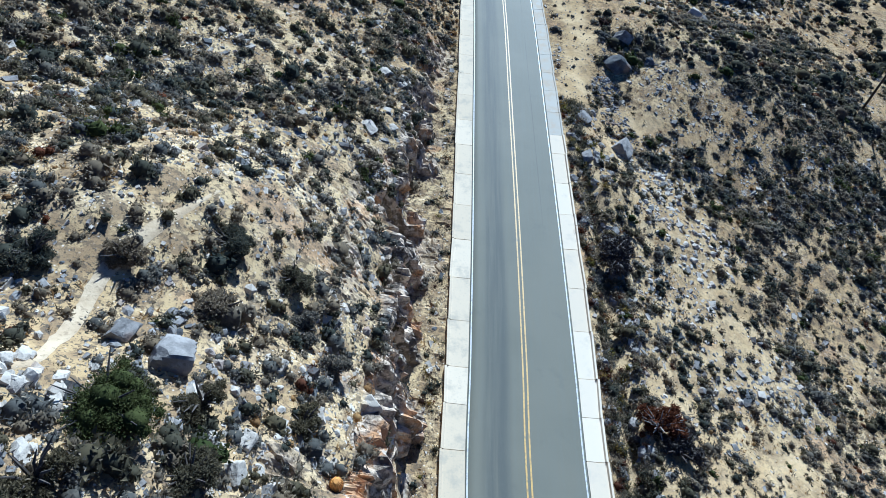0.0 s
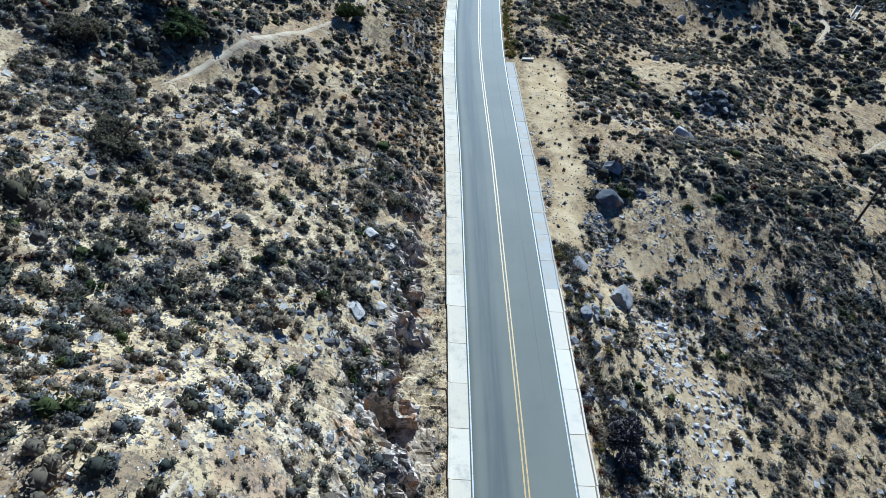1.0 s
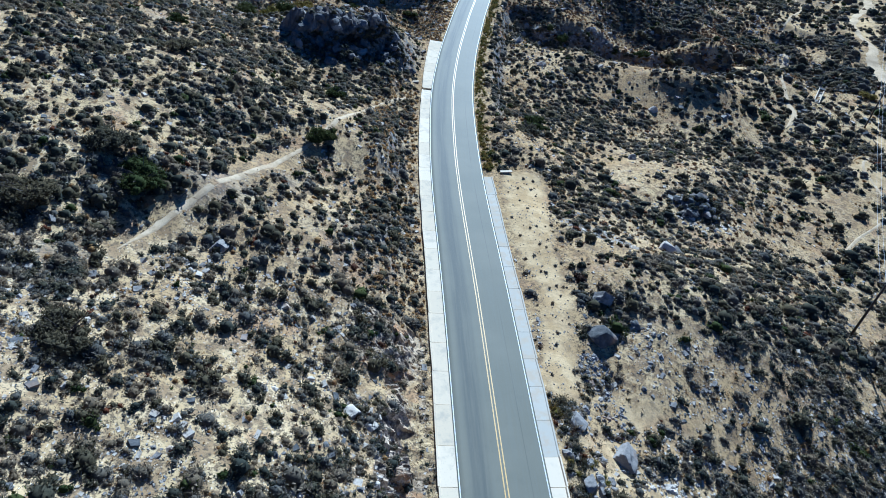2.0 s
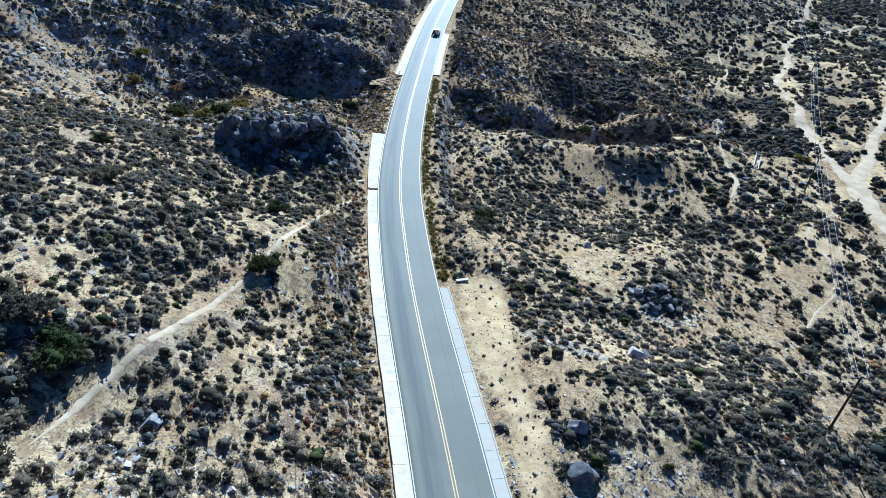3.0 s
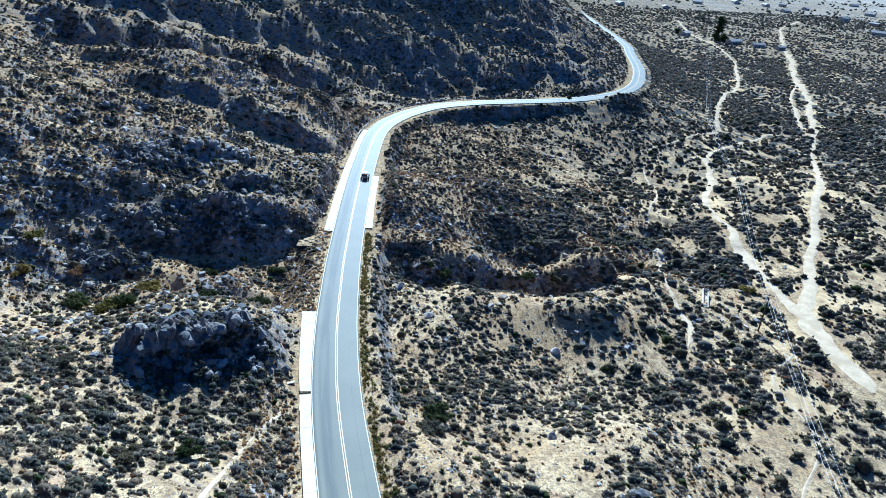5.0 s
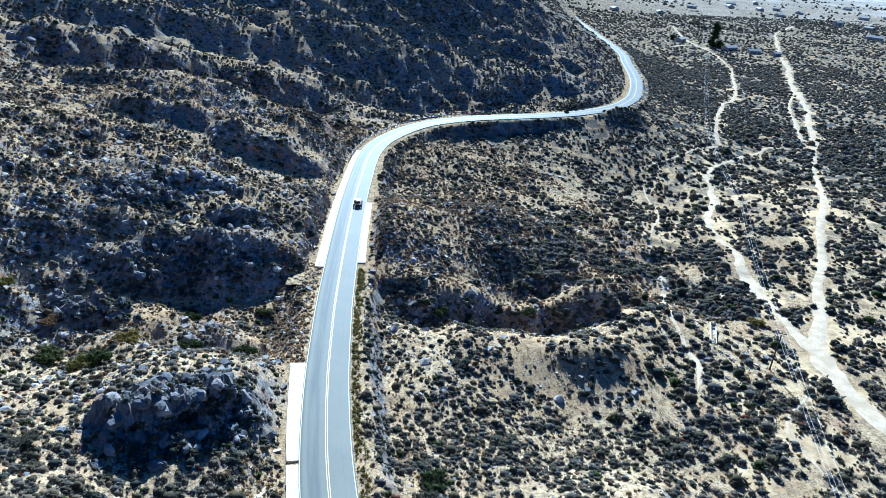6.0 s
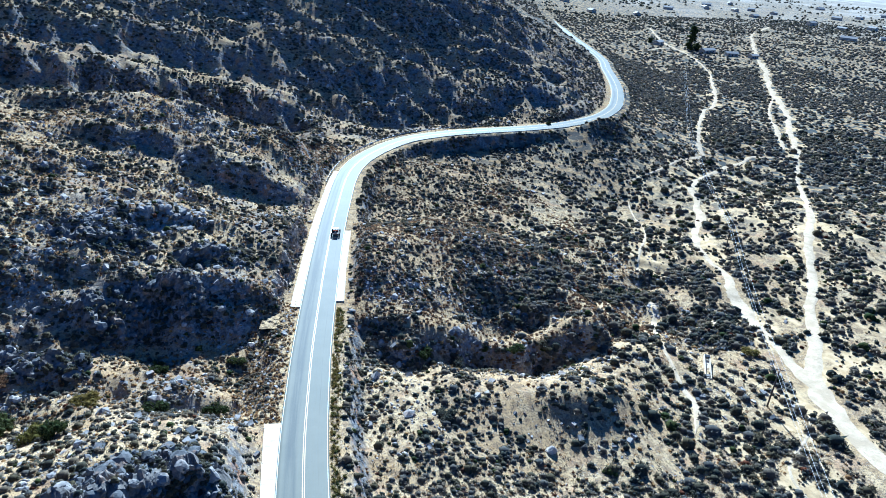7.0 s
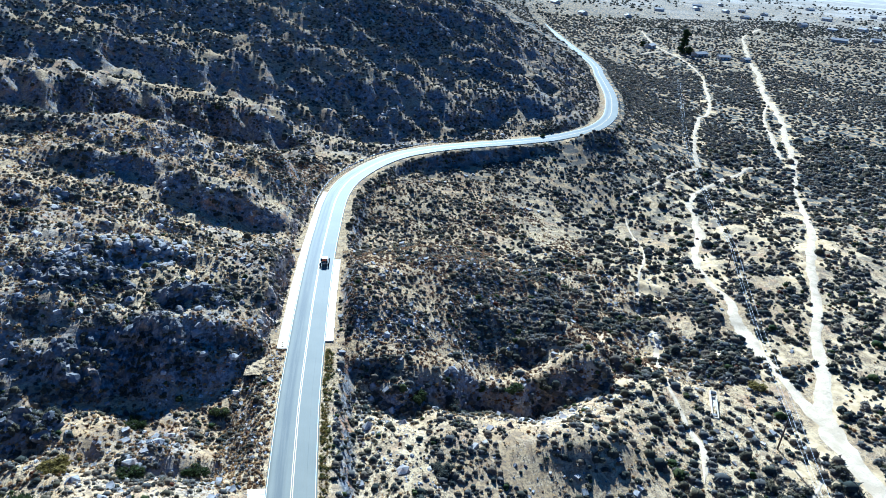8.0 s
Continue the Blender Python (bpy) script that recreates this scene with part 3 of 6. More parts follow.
def bed(name, track, material, label, category, seed, lift=0.03):
    """A bare line over the ground: a ragged ribbon a little proud of the sheet."""
    line = TRACKLINES[track]
    along = np.linspace(0, len(line) - 1, int(len(line) * 1.5))
    k = np.arange(len(line))
    half = 0.8 * np.interp(along, k, line[:, 2])
    x, y = np.interp(along, k, line[:, 0]), np.interp(along, k, line[:, 1])
    tx, ty = np.gradient(x), np.gradient(y)
    norm = np.hypot(tx, ty)
    nx, ny = -ty / norm, tx / norm
    shift = 0.25 * half * fbm(along * 1.5, 0 * along, 12, 3, seed)
    wide = [half * np.clip(1.05 + 0.6 * fbm(along * 1.5, 0 * along + 40 * side, 11, 4, seed + side), 0.3, 2.0) * np.minimum(1, np.minimum(along, along[::-1]) / 3 + 0.15) for side in (1, 2)]
    rows = []
    for u in (-1.0, -0.5, 0.0, 0.5, 1.0):
        off = shift + u * np.where(u < 0, wide[0], wide[1])
        px, py = x + nx * off, y + ny * off
        rows.append(np.column_stack([px, py, sheet_height(px, py) + lift - (0.12 + lift if abs(u) == 1 else 0)]))
    p = np.stack(rows, 1)
    n, m = p.shape[:2]
    q = (np.arange(n - 1)[:, None] * m + np.arange(m - 1)[None, :]).ravel()
    tagged(new(name, mesh_of(name, p.reshape(-1, 3), np.column_stack([q, q + m, q + m + 1, q + 1]), material, True)), label, category, kind="structure")


for seed, track in enumerate(("wash_main", "wash_strand", "wash_left", "wash_upper", "wash_link", "wash_side", "track_farm", "sand_trail", "sand_spur")):
    bed("sandy_wash", track, WASH_SAND, "pale sandy wash winding through the scrub", "sandy wash", 300 + 10 * seed, 0.1)
bed("footpath", "footpath", TRODDEN, "trodden sandy footpath crossing the hillside", "footpath", 360)
bed("footpath", "flat_trail", TRODDEN, "thin sandy trail across the flat", "footpath", 380)
bed("footpath", "trail", TRODDEN, "sandy trail winding between rocks and brush", "footpath", 370)


# ---- the road ----
WAY = np.gradient(ROADLINE[:, :2], axis=0)
WAY /= np.linalg.norm(WAY, axis=1)[:, None]
SIDE = np.column_stack([WAY[:, 1], -WAY[:, 0]])


def at_side(i, s, lift=0.0):
    """Places s metres to the right of the road's line at its samples i (fractions allowed)."""
    i = np.asarray(i, float)
    k = np.arange(len(ROADLINE))
    line = np.column_stack([np.interp(i, k, ROADLINE[:, c]) for c in range(3)])
    side = np.column_stack([np.interp(i, k, SIDE[:, c]) for c in range(2)])
    return np.column_stack([line[:, :2] + side * np.reshape(s, (-1, 1)), line[:, 2] + lift])


def index_at(y):
    return float(np.interp(y, ROADLINE[:, 1], np.arange(len(ROADLINE))))


def crown(s):
    return -0.016 * np.abs(s)


def ribbon(name, first, last, offsets, lifts, material, close=False, attribute=""):
    """A strip along the road with the given cross-section."""
    idx = np.arange(first, last + 0.5, 1.0)
    rows = np.stack([at_side(idx, np.full(len(idx), s), z) for s, z in zip(offsets, lifts)], 1)
    n, m = rows.shape[:2]
    k = (np.arange(n - 1)[:, None] * m + np.arange(m - 1)[None, :]).ravel()
    me = mesh_of(name, rows.reshape(-1, 3), np.column_stack([k, k + 1, k + m + 1, k + m]), material, True)
    if attribute:
        me.attributes.new(attribute, "FLOAT", "POINT").data.foreach_set("value", np.tile(np.asarray(offsets, np.float32), n))
        me.attributes.new("along", "FLOAT", "POINT").data.foreach_set("value", np.repeat(idx * 1.5, m).astype(np.float32))
    return me


START, END = index_at(-55), len(ROADLINE) - 2
off = np.array([-3.75, -3.58, -3.0, -2.2, -1.4, -0.6, 0, 0.6, 1.4, 2.2, 3.0, 3.38, 3.55])
lift = np.r_[-0.5, crown(off[1:-1]), -0.5]
road = tagged(new("road", ribbon("road", START, END, off, lift, ASPHALT, attribute="across")), "worn grey two-lane asphalt road descending round bends", "road", kind="structure")
for name, s, width, paint in (("centre_line", -0.13, 0.10, YELLOW), ("centre_line", 0.13, 0.10, YELLOW), ("edge_line", -3.46, 0.085, WHITE), ("edge_line", 3.24, 0.085, WHITE)):
    a, b = s - width / 2, s + width / 2
    line = new(name, ribbon(name, START, END, [a, b], [crown(a) + 0.008, crown(b) + 0.008], paint))
    line.parent = road


def panel_strip(name, first, last, inner, width, lip, material, label, length=3.6):
    """A concrete strip beside the road, cast in panels, with a raised outer lip. width: at both ends."""
    strip = empty(name, Matrix(), label, "concrete strip", kind="structure")
    i, sign = first, 1 if inner > 0 else -1
    rng = random.Random(len(name) + int(first))
    while i < last - 0.6:
        j = min(i + length / 1.5 * rng.uniform(0.85, 1.15), last)
        bm = bmesh.new()
        rings = []
        for u in (i + 0.012, j - 0.012):
            wide = np.interp(u, [first, last], width) + rng.uniform(-0.05, 0.05)
            edge = abs(inner)
            shape = [(edge, -0.45), (edge, -0.055), (edge + wide - 0.18, -0.03), (edge + wide - 0.12, lip), (edge + wide, lip), (edge + wide, -0.6)]
            jog = rng.uniform(-0.008, 0.008)
            rings.append([bm.verts.new(at_side([u], sign * s, z + jog)[0]) for s, z in shape])
        n = len(rings[0])
        for a in range(n):
            face = (rings[0][a], rings[0][(a + 1) % n], rings[1][(a + 1) % n], rings[1][a])
            bm.faces.new(face if sign < 0 else face[::-1])
        bm.faces.new(rings[0][::-1] if sign < 0 else rings[0])
        bm.faces.new(rings[1] if sign < 0 else rings[1][::-1])
        bmesh.ops.recalc_face_normals(bm, faces=bm.faces)
        part("concrete_panel", bm, material, strip)
        i = j
    return strip


panel_strip("gutter", START + 3, index_at(118), -3.6, (1.4, 1.5), 0.06, CONCRETE, "pale concrete gutter in cast panels beside the road")
panel_strip("gutter", index_at(118), index_at(140.5), -3.6, (1.5, 2.4), 0.06, CONCRETE, "pale concrete apron widening towards its squared end")
panel_strip("gutter", index_at(176), index_at(262), -3.6, (1.9, 1.4), 0.05, CONCRETE, "sunlit pale concrete gutter below the cut slope", 5.0)
panel_strip("gutter", START + 3, index_at(46.5), 3.4, (1.2, 1.3), 0.12, BRIGHT, "bright concrete gutter with a raised kerb")
panel_strip("gutter", index_at(46.5), index_at(91), 3.4, (1.3, 1.2), 0.03, DUSTY, "dusty grey concrete gutter with sand on it")
panel_strip("gutter", index_at(178.5), index_at(215), 3.4, (1.6, 1.5), 0.05, CONCRETE, "short pale concrete apron beside the road", 5.0)


# ---- rock faces of the road cuts ----
def joints(u, v, size, seed):
    """The blocks of jointed rock: for each place the middle of its block and a chance value for the block."""
    best, cu, cv, chance = np.full(len(u), 1e9), np.zeros(len(u)), np.zeros(len(u)), np.zeros(len(u))
    iu, iv = np.floor(u / size), np.floor(v / size)
    for du in (-1, 0, 1):
        for dv in (-1, 0, 1):
            a, b = iu + du, iv + dv
            qu, qv = (a + 0.5 + 0.45 * lattice(a * 1.0, b * 1.0, seed)) * size, (b + 0.5 + 0.45 * lattice(a * 1.0, b * 1.0, seed + 1)) * size
            d = np.maximum(np.abs(u - qu), np.abs(v - qv)) + 0.35 * (np.abs(u - qu) + np.abs(v - qv))
            closer = d < best
            best, cu, cv, chance = np.where(closer, d, best), np.where(closer, qu, cu), np.where(closer, qv, cv), np.where(closer, lattice(a * 1.0, b * 1.0, seed + 2), chance)
    return cu, cv, chance


def rock_face(cut, step, seed, label):
    """A blasted face: the bank broken into blocks of three sizes that jut out towards the road."""
    low, high, near_side, far_side = cut
    first, last = index_at(low), index_at(high)
    a, s = np.meshgrid(np.arange(first * 1.5, last * 1.5, step), -np.arange(near_side, far_side, step * 0.8))
    rows, w = a.shape
    a, s = a.ravel(), s.ravel()
    edge = smooth(-near_side, -near_side - 1.4, s) * smooth(-far_side, -far_side + 2.0, s) * smooth(first * 1.5, first * 1.5 + 4, a) * smooth(last * 1.5, last * 1.5 - 4, a)
    p = at_side(a / 1.5, s)
    plain = ground_height(p[:, 0], p[:, 1])
    dx = ground_height(*(at_side(a / 1.5, s - 0.4)[:, :2].T)) - ground_height(*(at_side(a / 1.5, s + 0.4)[:, :2].T))
    steep = smooth(0.55, 1.3, dx)
    # blocks are laid out on the face itself, so that they keep their shape where it stands upright
    climb = plain.reshape(rows, w)
    arc = np.cumsum(np.hypot(step * 0.8, np.diff(climb, axis=0, prepend=climb[:1])), axis=0).ravel()
    turn = 0.45
    u, v = a * math.cos(turn) - arc * math.sin(turn), a * math.sin(turn) + arc * math.cos(turn)
    u, v = u + 0.35 * lattice(a * 0.8, arc * 0.8, seed + 9), v + 0.35 * lattice(a * 0.8, arc * 0.8, seed + 8)
    (_, _, bc), (_, _, sc), (_, _, tc) = joints(u, v, 1.9, seed), joints(u, v, 0.8, seed + 20), joints(u, v, 0.36, seed + 40)
    rocky = edge * np.clip(0.06 + steep + 0.5 * smooth(0.1, 0.6, fbm(a, s, 4, 3, seed + 5)), 0, 1)
    jut = 0.62 * bc + 0.38 * sc + 0.16 * tc + 0.1 * lattice(a * 4, arc * 4, seed + 3)
    out = rocky * steep * jut
    p = at_side(a / 1.5, s + 0.9 * out)
    z = plain + rocky * (1 - 0.55 * steep) * jut * 0.8
    p[:, 2] = np.maximum(z, at_side(a / 1.5, 0)[:, 2] - 0.3 + 0.1 * sc) + 0.05
    k = (np.arange(rows - 1)[:, None] * w + np.arange(w - 1)[None, :]).ravel()
    me = mesh_of("rock_face", p, np.vstack([np.column_stack([k, k + 1, k + w + 1]), np.column_stack([k, k + w + 1, k + w])])[:, ::-1], EARTH)
    me.attributes.new("cut", "FLOAT", "POINT").data.foreach_set("value", np.clip(rocky * 1.25 - 0.1, 0, 1).astype(np.float32))
    me.attributes.new("stony", "FLOAT", "POINT").data.foreach_set("value", (0.25 * smooth(0.2, 0.7, fbm(p[:, 0], p[:, 1], 14, 3, 40)) + smooth(0.8, 1.35, np.abs(dx))).astype(np.float32))
    me.attributes.new("pale", "FLOAT", "POINT").data.foreach_set("value", np.full(len(p), 1.0 if low < 60 else 0.0, np.float32))
    tagged(new("rock_face", me), label, "rock face", kind="structure")


rock_face(CUTS[0], 0.15, 51, "ragged blasted rock face with rusty and grey ribs")
rock_face(CUTS[1], 0.32, 61, "rusty brown blasted rock face beside the road")


CRAGS = []


def crag(x0, y0, half, deep, tall, turn, seed, label, step=0.24, back=5.0):
    """A jointed outcrop: a steep face with broken blocks behind it."""
    u, v = np.meshgrid(np.arange(-half, half, step), np.arange(-1.2, deep, step * 0.8))
    rows, w = u.shape
    u, v = u.ravel(), v.ravel()
    ragged = 2.2 * lattice(v * 0.5, u * 0.3, seed + 7)
    ends = smooth(half, half - 3.5, np.abs(u) + np.abs(ragged)) * smooth(deep, deep - 2.5, v)
    lip = 1.2 * lattice(u / 2.5, u * 0 + 3, seed + 4)
    rise = smooth(-0.6 + lip, back * 0.7 + lip, v) * (1 - 0.75 * smooth(back * 0.6, deep, v)) * (0.75 + 0.5 * lattice(u / 2.6, v / 2.6, seed + 6))
    c, s = math.cos(turn), math.sin(turn)
    x, y = x0 + u * c - v * s, y0 + u * s + v * c
    bulk = ground_height(x, y) + ends * tall * rise
    climb = bulk.reshape(rows, w)
    up = np.diff(climb, axis=0, prepend=climb[:1])
    arc = np.cumsum(np.hypot(step * 0.8, up), axis=0).ravel()
    steep = smooth(0.3, 1.0, up.ravel() / (step * 0.8))
    wu, wv = u + 0.3 * arc + 0.3 * lattice(u, arc, seed + 9), arc - 0.3 * u
    (_, _, bc), (_, _, sc), (_, _, tc) = joints(wu, wv, 2.1, seed), joints(wu, wv, 0.95, seed + 20), joints(wu, wv, 0.5, seed + 40)
    jut = 0.75 * bc + 0.5 * sc + 0.2 * tc + 0.1 * lattice(u * 4, arc * 4, seed + 3)
    out = -0.9 * ends * steep * jut
    x, y = x - out * s, y + out * c
    z = bulk + ends * (1 - 0.6 * steep) * jut * 0.9 - 0.25 + 0.2 * ends
    some = ends > 0.35
    CRAGS.append((x[some], y[some], z[some]))
    k = (np.arange(rows - 1)[:, None] * w + np.arange(w - 1)[None, :]).ravel()
    me = mesh_of("rock_outcrop", np.column_stack([x, y, z]), np.vstack([np.column_stack([k, k + 1, k + w + 1]), np.column_stack([k, k + w + 1, k + w])]), SHADED_ROCK)
    tagged(new("rock_outcrop", me), label, "rock outcrop", kind="structure")


crag(-1.6, 119.5, 11.5, 13.0, 4.3, 0.36, 91, "dark shaded blocky outcrop of jointed rock", back=8.0)
crag(-20.0, 160.0, 8.0, 8.0, 1.2, -0.2, 92, "dark crag on the side of the gully", 0.4)
crag(-4.0, 172.0, 13.0, 10.0, 1.6, 0.35, 93, "dark broken crag on the ridge flank", 0.4)
crag(9.0, 186.0, 9.0, 8.0, 2.0, 0.3, 94, "dark crag above the road cut", 0.4)
crag(-12.0, 190.0, 11.0, 9.0, 1.2, 0.1, 95, "dark crag high on the ridge", 0.45)
crag(47.0, 88.5, 5.5, 6.0, 1.3, 0.1, 99, "low dark ledge of broken slabs on the slope", 0.25)


# ---- rocks and shrubs: shapes ----
def ball(subdivisions):
    bm = bmesh.new()
    bmesh.ops.create_icosphere(bm, subdivisions=subdivisions, radius=1.0)
    verts, tris = np.array([v.co[:] for v in bm.verts]), np.array([[v.index for v in f.verts] for f in bm.faces])
    bm.free()
    return verts, tris


BALLS = {n: ball(n) for n in (1, 2, 3, 4)}
BALLS[0] = (np.array([(1, 0, 0), (-1, 0, 0), (0, 1, 0), (0, -1, 0), (0, 0, 1), (0, 0, -1)], float),
            np.array([(0, 2, 4), (2, 1, 4), (1, 3, 4), (3, 0, 4), (2, 0, 5), (1, 2, 5), (3, 1, 5), (0, 3, 5)]))


def rock_shape(rng, subdivisions, planes=5, flat=0.7, blunt=0.0):
    """A faceted stone: a ball cut to a rough block by three pairs of planes and a few more."""
    verts, tris = BALLS[subdivisions]
    axes = np.linalg.qr(rng.normal(size=(3, 3)))[0]
    more = rng.normal(size=(planes, 3))
    normals = np.vstack([axes, -axes, more / np.linalg.norm(more, axis=1)[:, None]])
    far = np.r_[rng.uniform(0.42, 0.72, 6), rng.uniform(0.6, 0.85, planes)] + blunt
    d = verts @ normals.T
    reach = np.min(np.where(d > 0.05, far / np.maximum(d, 0.05), 9.0), axis=1)
    out = verts * np.minimum(reach, 1.0)[:, None]
    out *= np.array([1.2, rng.uniform(0.75, 1.1), flat * rng.uniform(0.8, 1.3)])
    if subdivisions == 0:
        out = verts * rng.uniform(0.55, 1.1, (6, 1)) * np.array([1.0, 0.85, flat]) + rng.normal(0, 0.12, (6, 3))
    if subdivisions > 2:
        out += verts * (0.045 * lattice(out[:, 0] * 3 + 5, out[:, 1] * 3 + out[:, 2] * 3, 3) + 0.025 * lattice(out[:, 0] * 9, out[:, 1] * 9 + out[:, 2] * 8, 4))[:, None]
    return out, tris


def block_shape(rng, flat=0.5):
    """A small broken stone: a six-sided block with uneven corners."""
    corners = np.array([(x, y, z) for z in (-1, 1) for y in (-1, 1) for x in (-1, 1)], float)
    corners = corners * rng.uniform(0.45, 0.85, (8, 3)) * np.array([1.1, rng.uniform(0.6, 1.0), flat * rng.uniform(0.6, 1.3)])
    quads = [(0, 2, 3, 1), (4, 5, 7, 6), (0, 1, 5, 4), (2, 6, 7, 3), (0, 4, 6, 2), (1, 3, 7, 5)]
    return corners, np.array([t for a, b, c, e in quads for t in ((a, b, c), (a, c, e))])


def leaves(rng, count, size, shell=0.45, flat=0.8, lean=0.42, thin=0.12):
    """Loose twigs and blades, rising and spreading, in the outer shell of a dome about one metre in radius."""
    d = rng.normal(size=(count, 3))
    d[:, 2] = np.abs(d[:, 2]) * 0.9 + 0.05
    d /= np.linalg.norm(d, axis=1)[:, None]
    bulge = 0.9 + 0.3 * lattice(d[:, 0] * 2.3 + 40 * rng.random(), d[:, 1] * 2.3 + d[:, 2] * 2.0, 7)
    p = d * (bulge * rng.uniform(1 - shell, 1.0, count))[:, None] * np.array([1, 1, flat * 1.25])
    out = 0.75 * d + np.array([0, 0, 0.45]) + rng.normal(size=(count, 3)) * lean
    out /= np.linalg.norm(out, axis=1)[:, None]
    cross = np.cross(out, rng.normal(size=(count, 3)))
    cross /= np.linalg.norm(cross, axis=1)[:, None]
    long, wide = size * rng.uniform(0.5, 1.5, count)[:, None], size * thin * rng.uniform(0.6, 1.6, count)[:, None]
    verts = np.stack([p - out * long * 0.6 - cross * wide, p - out * long * 0.6 + cross * wide, p + out * long * 0.6], 1).reshape(-1, 3)
    verts[:, 2] = np.maximum(verts[:, 2], 0.0)
    return verts, np.arange(count * 3).reshape(-1, 3)


def shrub_shape(rng, count, size, core=1, flat=0.8, shell=0.45, thin=0.12):
    """A dome of twigs round a dense, uneven heart. core: how finely the heart is made. Third: 1 at the twigs' ends."""
    verts, tris = leaves(rng, count, size, shell, flat, thin=thin)
    cv, ct = BALLS[core]
    bump = 0.5 + 0.18 * lattice(cv[:, 0] * 2.1 + 50 * rng.random(), cv[:, 1] * 2.1 + cv[:, 2] * 1.7, 9) + 0.08 * rng.normal(size=len(cv)).clip(-1.5, 1.5)
    cv = cv * bump[:, None] * np.array([1, 1, flat * 1.15])
    cv[:, 2] = np.maximum(cv[:, 2] + 0.1, -0.08)
    return np.vstack([verts, cv]), np.vstack([tris, ct + len(verts)]), np.r_[np.tile([0.3, 0.3, 1.0], count), np.zeros(len(cv))]


def lump(rng, sides, rings):
    """A rounded, slightly uneven cushion of one metre radius."""
    a = np.arange(sides) * math.tau / sides
    levels = ((1.0, -0.15), (0.86, 0.5)) if rings == 2 else ((0.96, -0.15), (0.93, 0.4), (0.58, 0.78))
    verts = [np.column_stack([r * np.cos(a + 0.5 * k), r * np.sin(a + 0.5 * k), np.full(sides, h)]) for k, (r, h) in enumerate(levels)]
    verts = np.vstack(verts + [np.array([[0, 0, 0.95]])]) * rng.uniform(0.82, 1.14, (sides * rings + 1, 1))
    faces, top = [], sides * (rings - 1)
    for ring in range(0, top, sides):
        for k in range(sides):
            m = (k + 1) % sides
            faces += [(ring + k, ring + m, ring + sides + m), (ring + k, ring + sides + m, ring + sides + k)]
    faces += [(top + k, top + (k + 1) % sides, top + sides) for k in range(sides)]
    return verts, np.array(faces)


def bush_shape(rng, lobes, blades, size, flat=0.75, sides=6, rings=3, thin=0.3, core=0.86):
    """A bush of a few grown-together cushions, roughened by short sprays. Third: 1 at the sprays' ends."""
    vs, ts, tips, start, middles = [], [], [], 0, []
    turn = rng.uniform(0, math.tau)
    for k in range(lobes):
        a, d = turn + k * math.tau / max(lobes - 1, 1) + rng.uniform(-0.5, 0.5), 0.0 if k == 0 else rng.uniform(0.34, 0.66)
        r = rng.uniform(0.58, 0.74) if k == 0 else rng.uniform(0.3, 0.52)
        at = np.array([math.cos(a) * d, math.sin(a) * d, (0.0 if k else 0.12) + rng.uniform(-0.05, 0.1)])
        middles.append((at, r))
        v, t = lump(rng, sides, rings)
        vs.append((v * r * core + at) * np.array([1, 1, flat * 1.2]))
        ts.append(t + start)
        tips.append(rng.uniform(0, 0.6, len(v)))
        start += len(v)
    who = rng.integers(0, lobes, blades)
    at, r = np.array([middles[k][0] for k in who]), np.array([middles[k][1] for k in who])[:, None]
    d = rng.normal(size=(blades, 3))
    d[:, 2] = np.abs(d[:, 2])
    d /= np.linalg.norm(d, axis=1)[:, None]
    p = at + d * r * rng.uniform(core - 0.1, 1.08, (blades, 1))
    out = d + rng.normal(size=(blades, 3)) * 0.55
    out /= np.linalg.norm(out, axis=1)[:, None]
    cross = np.cross(out, rng.normal(size=(blades, 3)))
    cross /= np.linalg.norm(cross, axis=1)[:, None]
    long, wide = size * rng.uniform(0.5, 1.4, (blades, 1)), size * thin * rng.uniform(0.7, 1.5, (blades, 1))
    tri = np.stack([p - out * long * 0.4 - cross * wide, p - out * long * 0.4 + cross * wide, p + out * long * 0.6], 1).reshape(-1, 3) * np.array([1, 1, flat * 1.2])
    vs.append(tri)
    ts.append(np.arange(blades * 3).reshape(-1, 3) + start)
    tips.append(np.tile([0.3, 0.3, 1.0], blades))
    return np.vstack(vs), np.vstack(ts), np.concatenate(tips)


def leaf_mesh(name, verts, tris, tips, tints, material):
    me = mesh_of(name, verts, tris, material, True)
    me.attributes.new("tip", "FLOAT", "POINT").data.foreach_set("value", np.asarray(tips, np.float32))
    me.attributes.new("tint", "FLOAT", "POINT").data.foreach_set("value", np.asarray(tints, np.float32))
    return me


